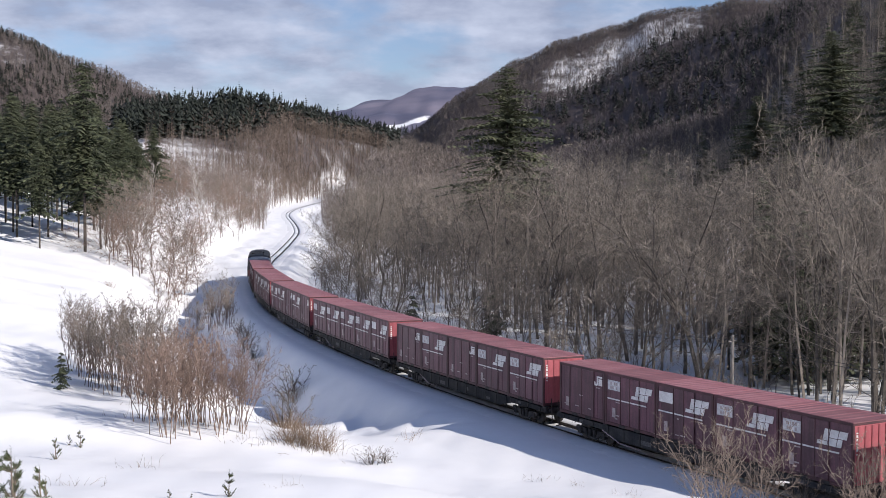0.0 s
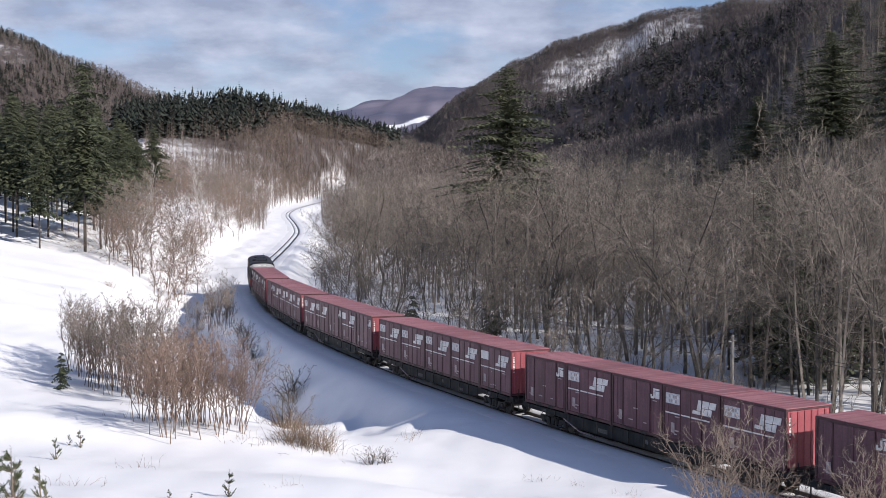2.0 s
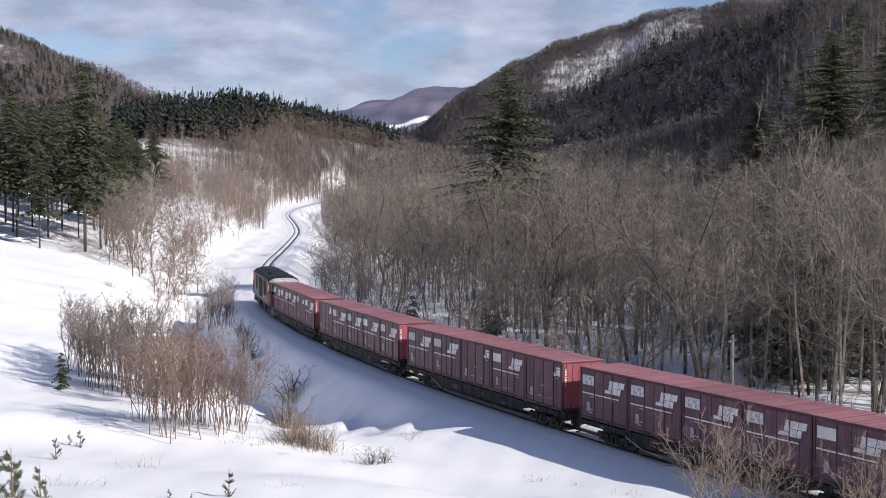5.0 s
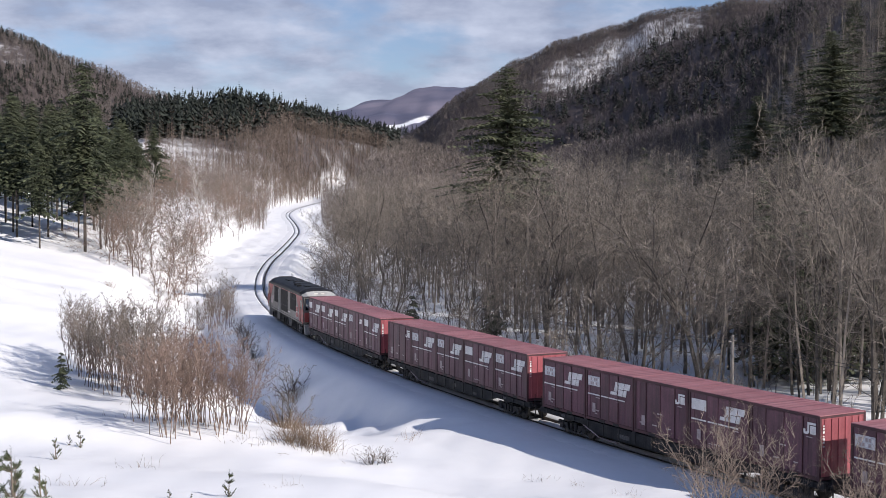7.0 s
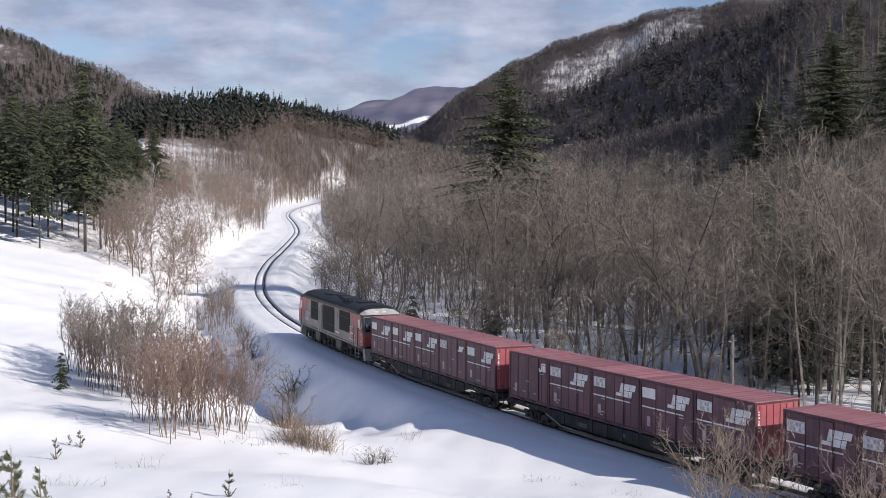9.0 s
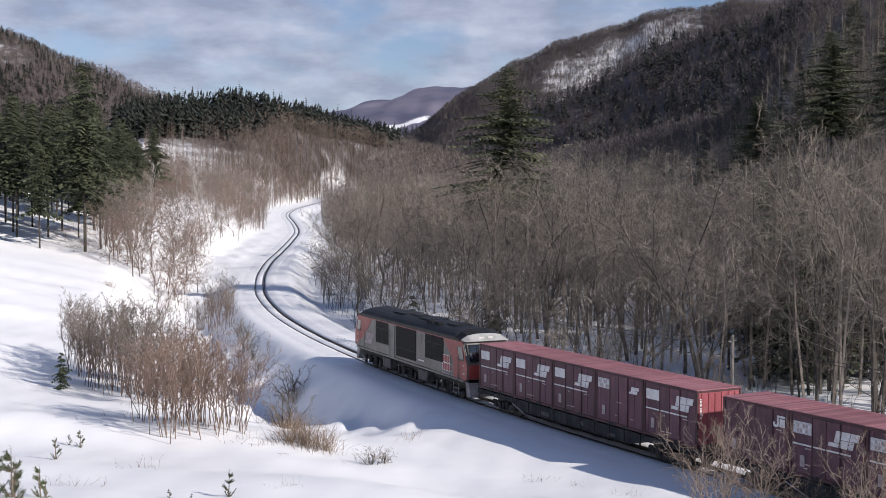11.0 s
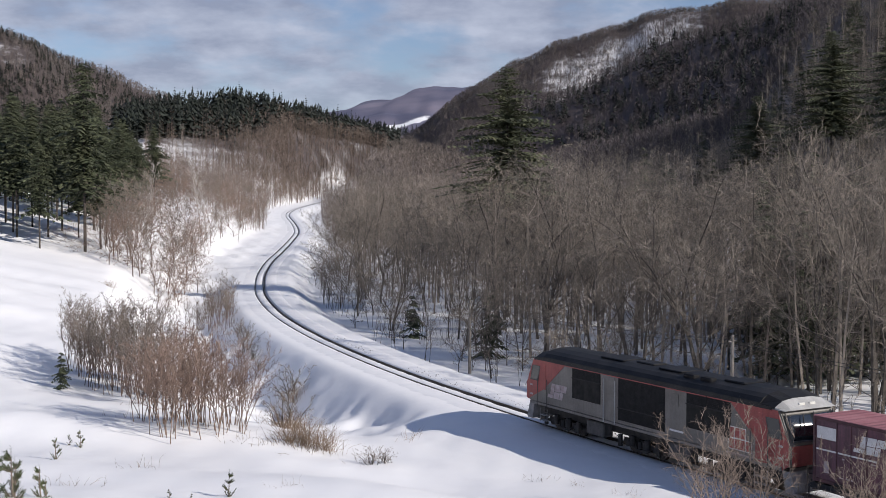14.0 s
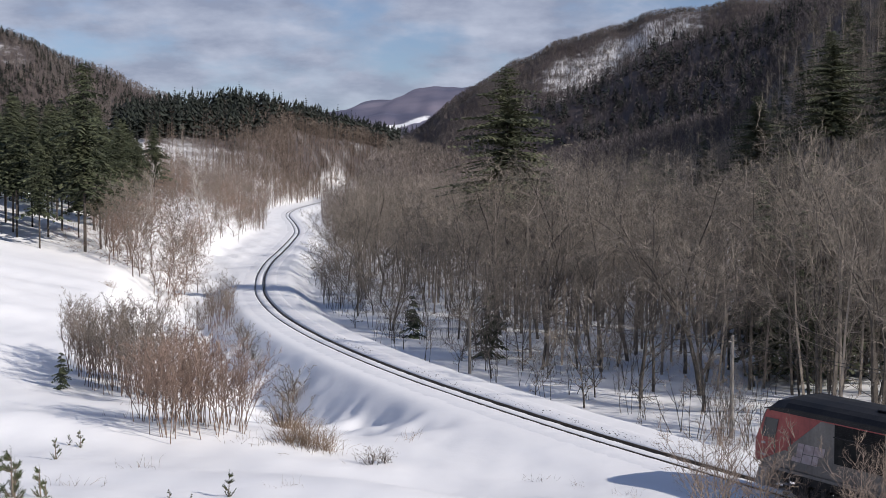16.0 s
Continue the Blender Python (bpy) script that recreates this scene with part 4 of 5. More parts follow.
    pts = list(zip(xs[keep], ys[keep]))[:1250]
    far_trees("bare_wood_behind", [q for q in pts if q[0] / q[1] > 0.11], "mid", (12, 17), TWIG, 7, "dense leafless grey-brown wood behind the first trees", "forest")
    far_trees("brown_wood_behind", [q for q in pts if q[0] / q[1] <= 0.11], "mid", (13, 18), TWIG_PALE, 17, "dense leafless pale brown wood along the line", "forest")
    # distant woods, stand by stand: spots between two distances and two bearings
    def stand(count, d0, d1, b0, b1, test, even=0.0):
        d = r2.uniform(d0, d1, count) if not even else np.exp(r2.uniform(math.log(d0), math.log(d1), count))
        xs, ys = d * r2.uniform(b0, b1, count), d
        u, _ = from_line(xs, ys)
        k = test(xs, ys, u, wooded(xs, ys), land(xs, ys), r2.uniform(0, 1, count))
        return list(zip(xs[k], ys[k]))
    con = stand(2600, 560, 1010, -0.27, -0.035, lambda x, y, u, c, z, r: (u < -34) & (z > 40))
    shade = stand(3000, 560, 915, 0.05, 0.42, lambda x, y, u, c, z, r: ((u > 110) | (u < -20) | (x > 70)) & (r < 0.3 + 1.9 * (x / y - 0.02)))
    tops = stand(1900, 930, 1125, -0.42, -0.24, lambda x, y, u, c, z, r: (r < 0.9) & (c > 0.8))
    con += stand(90, 2450, 2570, -0.055, -0.015, lambda x, y, u, c, z, r: r < 1)
    # right hillside's bare trees, drawn in the wood colour darkened for shade
    shade_toned = stand(9000, 380, 925, 0.0, 0.42, lambda x, y, u, c, z, r: (u > 60) | ((u < -18) | (x > 40)) & (y > 700))
    bare = stand(4200, 280, 760, -0.10, 0.10, lambda x, y, u, c, z, r: (u > 9) & (u < 260), 1)
    bare += stand(1500, 640, 900, -0.075, 0.06, lambda x, y, u, c, z, r: (u < -9) & (x > -56) | (u > 7) & (y > 700))
    birch = stand(6200, 540, 830, -0.21, -0.03, lambda x, y, u, c, z, r: (u < -7) & (x < -36) & (z < 56) & (r < (0.7 + 0.3 * c) * smooth01(-0.21, -0.12, x / y)))
    high = stand(17000, 1540, 1712, -0.05, 0.33, lambda x, y, u, c, z, r: r < 0.8 + 0.2 * c)
    high += stand(6500, 900, 1165, -0.42, -0.2, lambda x, y, u, c, z, r: r < 0.5 + 0.5 * c)
    birch += stand(9000, 290, 860, -0.245, -0.02, lambda x, y, u, c, z, r: (u < -8) & (x < -38) & (z < 50) & (r < (0.55 + 0.45 * c) * (0.72 + 0.28 * smooth01(-0.22, -0.14, x / y)) * (0.75 + 0.4 * np.sin(x * 0.21 + 2 * np.sin(y * 0.05)))), 1)
    crowns = stand(2600, 470, 770, -0.07, 0.08, lambda x, y, u, c, z, r: (u > 9) & (u < 260))
    rusty = stand(2600, 480, 830, -0.21, -0.04, lambda x, y, u, c, z, r: (u < -9) & (x < -36) & (z < 56) & (r < smooth01(-0.21, -0.14, x / y)))
    far_trees("grey_crowns", crowns, "fuzz", (8, 13), BARE_FAR, 21, "twiggy leafless crowns of the far valley wood", "forest")
    far_trees("rusty_crowns", rusty, "fuzz", (7, 11), BIRCH_FAR, 22, "twiggy reddish crowns of the far birch wood", "forest")
    pale = stand(420, 300, 640, -0.225, -0.05, lambda x, y, u, c, z, r: (u < -14) & (x < -40))
    far_trees("pale_birch_wood", pale, "broom", (8, 13), BIRCH, 14, "slender pale birches scattered on the slope", "forest")
    far_trees("hilltop_conifers", tops, "conifer", (5, 9), NEEDLE_FAR, 6, "scattered dark conifers on the high slope", "forest")
    far_trees("hilltop_wood", high, "fuzz", (5, 9), HILL_WOOD, 4, "low leafless woodland on the high slopes", "forest")
    far_trees("shaded_conifers", shade, "conifer", (6, 11), NEEDLE_FAR, 9, "dark conifers of the shaded hillside", "forest")
    far_trees("distant_conifers", con, "conifer", (11, 17), NEEDLE_FAR, 1, "dense dark conifer wood on the hillsides", "forest")
    far_trees("shaded_bare_wood", shade_toned, "fuzz", (8, 13), SHADE_TONED_WOOD, 12, "leafless woodland on the hillside, coloured dark and purplish as if in shade", "forest")
    far_trees("distant_bare_wood", bare, "broom", (8, 13), BARE_FAR, 2, "leafless brown woodland covering the snowy hills", "forest", 0.00011)
    far_trees("distant_birch_wood", birch, "broom", (8, 12), BIRCH_FAR, 3, "thin reddish leafless birch wood on the slope", "forest", 0.00011)


build_plants()


def build_wires():
    """Poles beside the wood with two sagging cables."""
    spots = [(2.1, 95.3), (16.5, 69.0), (30.9, 42.7)]
    proto = None
    tops = []
    for x, y in spots:
        z = land_z(x, y)
        if proto is None:
            proto = new("utility_pole")
            v, f = [], []
            limb(v, f, [Vector((0, 0, -0.3)), Vector((0, 0, 3)), Vector((0.02, 0, 5.9)), Vector((0.02, 0, 5.95))], [0.13, 0.115, 0.095, 0.0], 10)
            mesh_object("pole", v, f, POLE, proto)
            bm = bmesh.new()
            box(bm, -0.3, 0.3, -0.035, 0.035, 5.55, 5.62, 0.01)
            part("crossarm", bm, POLE, proto)
            ob = proto
        else:
            ob = copy_thing(proto, Matrix())
        ob.matrix_basis = pose(x, y, z, 0, 0, 30)
        tagged(ob, "weathered grey wooden pole carrying cables", "utility pole", "poles along the line")
        tops.append(Vector((x, y, z + 5.7)))
    for dz, dx in ((0.0, -0.4), (-0.35, 0.35)):
        v, f = [], []
        pts = []
        for a, b in zip(tops[:-1], tops[1:]):
            for k in range(12):
                t = k / 12
                p = a.lerp(b, t) + Vector((dx, dx * 0.5, dz - 1.6 * t * (1 - t)))
                pts.append(p)
        limb(v, f, pts, [0.018] * len(pts), 5)
        tagged(mesh_object("cable", v, f, CABLE), "black cable sagging between poles", "cable", "cables along the line")


build_wires()


# ---------------------------------------------------------------- train
MAROON = mat("maroon_container_paint", (0.085, 0.030, 0.047), (0.120, 0.046, 0.066), 0.9, 0.55, vary=0.22, fine=0.18, streak=0.3, bump=0.15, bump_scale=3, coords="Object")
MAROON_DARK = mat("grimy_maroon_edge", (0.042, 0.013, 0.018), (0.078, 0.024, 0.031), 2.0, 0.6, vary=0.2, fine=0.2)
ROOF_RED = mat("faded_red_roof_paint", (0.235, 0.085, 0.098), (0.32, 0.15, 0.16), 0.8, 0.6, vary=0.3, fine=0.1)
END_RED = mat("red_container_end", (0.26, 0.055, 0.068), (0.34, 0.085, 0.10), 0.8, 0.55, vary=0.15, fine=0.1)
DECAL = mat("weathered_white_decal", (0.56, 0.55, 0.54), (0.74, 0.73, 0.72), 2.5, 0.6, fine=0.15)
DECAL_GREY = mat("printed_notice", (0.42, 0.42, 0.44), (0.60, 0.60, 0.61), 7, 0.6)
DECAL_DIM = mat("faded_stencil", (0.30, 0.24, 0.24), (0.42, 0.36, 0.36), 4, 0.7)
DECAL_OLD = mat("worn_stencil", (0.05, 0.048, 0.046), (0.12, 0.115, 0.11), 9, 0.8, fine=0.3)
WAGON = mat("dirty_dark_wagon_steel", (0.010, 0.010, 0.011), (0.034, 0.030, 0.027), 3, 0.75, vary=0.2, fine=0.3)
SILL = mat("grimy_blue_grey_sill", (0.016, 0.018, 0.021), (0.044, 0.043, 0.042), 1.6, 0.8, vary=0.3, fine=0.35, streak=0.35, spec=0.25)
WHEEL = mat("wheel_steel", (0.04, 0.036, 0.032), (0.10, 0.09, 0.08), 5, 0.5, metal=0.5)
GREYP = mat("dirty_grey_loco_paint", (0.115, 0.107, 0.096), (0.175, 0.163, 0.147), 0.8, 0.5, fine=0.12, streak=0.14)
REDP = mat("loco_red_paint", (0.25, 0.040, 0.037), (0.35, 0.066, 0.056), 0.9, 0.5, fine=0.12, streak=0.16)
BLACKP = mat("sooty_black_roof", (0.007, 0.008, 0.010), (0.024, 0.023, 0.023), 1.1, 0.55, fine=0.3, spec=0.25)
GRILLE = mat("black_louvre", (0.006, 0.006, 0.007), (0.014, 0.014, 0.015), 4, 0.7, spec=0.2)
PALE = mat("pale_grey_cab_paint", (0.30, 0.30, 0.29), (0.42, 0.42, 0.41), 1.5, 0.28, fine=0.1)
SNOWPLOW = mat("salt_grey_skirt", (0.17, 0.165, 0.16), (0.30, 0.29, 0.28), 2, 0.7, fine=0.2)
UNDERGREY = mat("grimy_grey_steel", (0.045, 0.043, 0.041), (0.11, 0.105, 0.10), 2.5, 0.75, fine=0.3, streak=0.3)
MESH_GREY = mat("dusty_louvre_mesh", (0.014, 0.0135, 0.013), (0.028, 0.027, 0.025), 3, 0.8, fine=0.25, streak=0.2, spec=0.2)
LENS = mat("lamp_glass", (0.55, 0.55, 0.50), (0.7, 0.7, 0.66), 4, 0.1)


def dark_glass(name, rough, ior=1.5):
    m = bpy.data.materials.new(name)
    m.use_nodes = True
    b = m.node_tree.nodes["Principled BSDF"]
    b.inputs["Base Color"].default_value = (0.02, 0.025, 0.03, 1)
    b.inputs["Roughness"].default_value, b.inputs["IOR"].default_value = rough, ior
    return m


GLASS = dark_glass("dark_window_glass", 0.08)
SCREEN = dark_glass("windscreen_glass", 0.14, 2.1)
CL, CW, CH = 3.715, 2.45, 2.5                    # twelve-foot container
NEAR = -CW / 2


def plate(bm, x0, x1, z0, z1, y, thick=0.008, slant=0.0):
    """A thin upright plate on a side wall at y, leaning by slant metres from its foot to its head."""
    s = -1 if y < 0 else 1
    a = [(x0, z0), (x1, z0), (x1 + slant, z1), (x0 + slant, z1)]
    f = [bm.verts.new((x, y + s * thick, z)) for x, z in a]
    g = [bm.verts.new((x, y - s * 0.004, z)) for x, z in a]
    bm.faces.new(f)
    bm.faces.new(g[::-1])
    for i in range(4):
        bm.faces.new((f[i], g[i], g[(i + 1) % 4], f[(i + 1) % 4]))
    return bm


def strokes(blocks, material, parent, label):
    """A mark: its first stroke is the part, the others hang under it."""
    first = None
    for args in blocks:
        bm = bmesh.new()
        plate(bm, *args)
        ob = part("mark" if first is None else "stroke", bm, material, first or parent, "" if first else label)
        first = first or ob
    return first


def slanted_mark(x, z, h, y, material, parent, label):
    """The operator's slanted mark, reduced to leaning blocks."""
    k = h / 0.62
    out = []
    for a, b, c, d in ((0.10, 0.35, 0.17, 0.62), (-0.14, 0.35, 0.0, 0.15), (0.385, 0.78, 0.31, 0.62), (0.385, 0.78, 0.0, 0.285), (0.815, 1.22, 0.33, 0.62), (0.815, 1.04, 0.0, 0.305)):
        out.append((x + (a + 0.26 * c) * k, x + (b + 0.26 * c) * k, z + c * k, z + d * k, y, 0.007, 0.26 * (d - c) * k))
    return strokes(out, material, parent, label)


def round_mark(x, z, h, y, material, parent, label):
    """The railway group's joined mark, reduced to plain strokes."""
    k = h / 0.45
    out = []
    for a, b, c, d in ((0.20, 0.29, 0.04, 0.45), (0.0, 0.10, 0.06, 0.18), (0.02, 0.24, 0.0, 0.09), (0.20, 0.62, 0.37, 0.45), (0.34, 0.62, 0.02, 0.33)):
        out.append((x + a * k, x + b * k, z + c * k, z + d * k, y, 0.007, 0.0))
    return strokes(out, material, parent, label)


def container(kind, seed):
    """Kinds: striped (notice, mark and a white line), plain (joined mark only), blank (as striped, with an empty notice), noticed (notice and a small mark)."""
    rng = random.Random(seed)
    root = new("freight_container")
    hl, hw = CL / 2, CW / 2
    bm = bmesh.new()
    box(bm, -hl + 0.05, hl - 0.05, -hw + 0.035, hw - 0.035, 0.10, CH - 0.04)
    part("body", bm, MAROON, root)
    bm = bmesh.new()
    for x in (-1, 1):
        for y in (-1, 1):
            box(bm, x * (hl - 0.06) - 0.06, x * (hl - 0.06) + 0.06, y * (hw - 0.05) - 0.05, y * (hw - 0.05) + 0.05, 0, CH - 0.02, 0.01)
    for y in (-1, 1):
        box(bm, -hl + 0.1, hl - 0.1, y * (hw - 0.04) - 0.035, y * (hw - 0.04) + 0.035, 0.02, 0.16, 0.008)
        box(bm, -hl + 0.1, hl - 0.1, y * (hw - 0.04) - 0.038, y * (hw - 0.04) + 0.038, CH - 0.13, CH - 0.015, 0.008)
    for x in (-1, 1):
        box(bm, x * (hl - 0.05) - 0.04, x * (hl - 0.05) + 0.04, -hw + 0.1, hw - 0.1, 0.02, 0.16, 0.008)
        box(bm, x * (hl - 0.05) - 0.04, x * (hl - 0.05) + 0.04, -hw + 0.1, hw - 0.1, CH - 0.12, CH - 0.015, 0.008)
    part("frame", bm, MAROON_DARK, root)
    # roof: a sheet with shallow cross ribs that hang over the long edge
    bm = bmesh.new()
    box(bm, -hl + 0.005, hl - 0.005, -hw + 0.01, hw - 0.01, CH - 0.03, CH + 0.005, 0.006)
    part("roof", bm, ROOF_RED, root, "faded red roof sheet")
    rib = None
    for i in range(9):
        x = -hl + 0.24 + i * (CL - 0.48) / 8
        if rib is None:
            bm = bmesh.new()
            box(bm, -0.08, 0.08, -hw + 0.03, hw - 0.03, CH + 0.003, CH + 0.009, 0.003)
            rib = part("roof_rib", bm, ROOF_RED, root)
            ob = rib
        else:
            ob = new("roof_rib", rib.data)
            ob.parent = root
        ob.location.x = x
    # ends: upright corrugations
    for x in (-1, 1):
        bm = bmesh.new()
        box(bm, x * (hl - 0.04) - 0.012, x * (hl - 0.04) + 0.012, -hw + 0.1, hw - 0.1, 0.15, CH - 0.12)
        part("end_wall", bm, END_RED, root, "bright red corrugated end wall")
        rib = None
        for i in range(6):
            y = -hw + 0.32 + i * (CW - 0.64) / 5
            if rib is None:
                bm = bmesh.new()
                box(bm, x * (hl - 0.02) - 0.02, x * (hl - 0.02) + 0.02, -0.06, 0.06, 0.18, CH - 0.15, 0.012)
                rib = part("end_rib", bm, END_RED, root)
                ob = rib
            else:
                ob = new("end_rib", rib.data)
                ob.parent = root
            ob.location.y = y
    # side doors and door bars, on both long sides
    for y in (-1, 1):
        for a, b in ((-0.66, -0.02), (0.02, 0.66)) if kind != "plain" else ((-0.95, -0.03), (0.03, 0.95)):
            bm = bmesh.new()
            plate(bm, a, b, 0.18, CH - 0.15, y * (hw - 0.03), 0.022)
            part("door_leaf", bm, MAROON, root)
        for xb in ((-0.69, 0.0, 0.69) if kind != "plain" else (-0.98, 0.0, 0.98)):
            bm = bmesh.new()
            box(bm, xb - 0.018, xb + 0.018, y * (hw - 0.004) - 0.012, y * (hw - 0.004) + 0.012, 0.14, CH - 0.13)
            part("door_bar", bm, MAROON_DARK, root, "dark upright locking bar")
        for xb in (-1.35, 1.35):
            for dx in ((-0.2, 0.2) if kind == "plain" else (-0.25,)):
                bm = bmesh.new()
                plate(bm, xb + dx - 0.10, xb + dx + 0.10, 0.2, CH - 0.16, y * (hw - 0.035), 0.012)
                part("wall_rib", bm, MAROON, root)
    for y in (-hw + 0.01,):
        if kind != "plain":
            bm = bmesh.new()
            plate(bm, -1.65, -0.70, 1.68, 2.14, y)
            nb = part("notice", bm, DECAL if kind == "blank" else DECAL_GREY, root, "white notice panel")
            if kind != "blank":
                for r in range(2):
                    for c in range(6):
                        if rng.random() < 0.85:
                            bm = bmesh.new()
                            plate(bm, -1.59 + c * 0.142, -1.59 + c * 0.142 + 0.10, 1.74 + r * 0.19, 1.87 + r * 0.19, y, 0.011)
                            part("print", bm, DECAL_DIM if (r + c) % 3 else DECAL, nb)
            if kind == "noticed":
                slanted_mark(0.86, 1.70, 0.32, y, DECAL, root, "small white slanted operator mark")
            else:
                slanted_mark(0.24, 1.47, 0.62, y, DECAL, root, "white slanted operator mark")
            for x0, x1 in ((-1.68, -0.70), (-0.62, 1.20)) if kind != "noticed" else ():
                bm = bmesh.new()
                plate(bm, x0, x1, 1.24, 1.30, y)
                part("stripe", bm, DECAL, root)
        else:
            round_mark(1.02, 1.72, 0.46, y, DECAL, root, "white joined-stroke mark")
            bm = bmesh.new()
            plate(bm, 1.18, 1.48, 1.60, 1.64, y)
            part("stencil", bm, DECAL_DIM, root)
        bm = bmesh.new()
        plate(bm, -1.30, -1.06, 0.42, 0.86, y)
        part("card_holder", bm, DECAL_DIM, root, "small white card holder")
        for k in range(4):
            x0, z0 = rng.uniform(-1.5, 1.2), rng.choice((0.35, 0.5, 1.05, 1.12))
            bm = bmesh.new()
            plate(bm, x0, x0 + rng.uniform(0.12, 0.4), z0, z0 + rng.uniform(0.03, 0.06), y)
            part("stencil", bm, DECAL_DIM, root)
    for y in (-1, 1):
        for xb in (-0.55, 0.55):
            bm = bmesh.new()
            box(bm, xb - 0.22, xb + 0.22, y * (hw - 0.03) - 0.04, y * (hw - 0.03) + 0.04, 0.0, 0.13)
            part("fork_pocket", bm, WAGON, root, "dark fork pocket")
    for x in (-1, 1):
        for k in range(7):
            z0 = CH - 0.42 - k * 0.13
            bm = bmesh.new()
            box(bm, x * (hl + 0.004) - 0.004, x * (hl + 0.004) + 0.004, -hw + 0.16, -hw + 0.25, z0, z0 + (0.09 if k % 3 else 0.05))
            part("stencil", bm, DECAL, root)
    return root


def wheelset(parent, x, r, z):
    bm = bmesh.new()
    for y in (-0.56, 0.56):
        cyl(bm, (0, y - 0.06, 0), (0, y + 0.06, 0), r, 20)
        cyl(bm, (0, y - 0.085 * (1 if y > 0 else -1), 0), (0, y - 0.06 * (1 if y > 0 else -1), 0), r + 0.028, 20)
        for k in range(4):
            a = k * math.pi / 2
            cyl(bm, (math.cos(a) * r * 0.55, y - 0.075, math.sin(a) * r * 0.55), (math.cos(a) * r * 0.55, y + 0.075, math.sin(a) * r * 0.55), r * 0.13, 8)
    cyl(bm, (0, -0.85, 0), (0, 0.85, 0), 0.08, 10)
    w = part("wheelset", bm, WHEEL, parent)
    w.location = (x, 0, z)
    return w


def bogie(parent, x, wheelbase, r, material):
    """A bogie side frame pair with springs and axle boxes; the wheelsets are parts of the vehicle."""
    bm = bmesh.new()
    h = wheelbase / 2
    for y in (-0.92, 0.92):
        prism(bm, [(x - h - 0.35, r + 0.02), (x - h - 0.3, r + 0.22), (x - 0.45, r + 0.16), (x - 0.35, r - 0.16), (x + 0.35, r - 0.16), (x + 0.45, r + 0.16), (x + h + 0.3, r + 0.22), (x + h + 0.35, r + 0.02), (x + h - 0.2, r + 0.0), (x + 0.3, r - 0.28), (x - 0.3, r - 0.28), (x - h + 0.2, r)], y - 0.06, y + 0.06)
        for s in (-1, 1):
            box(bm, x + s * h - 0.14, x + s * h + 0.14, y - 0.12, y + 0.12, r - 0.15, r + 0.15, 0.03)
            cyl(bm, (x + s * 0.18, y, r - 0.14), (x + s * 0.18, y, r + 0.2), 0.1, 10)
    box(bm, x - 0.25, x + 0.25, -0.9, 0.9, r + 0.02, r + 0.25, 0.02)
    return part("bogie_frame", bm, material, parent)


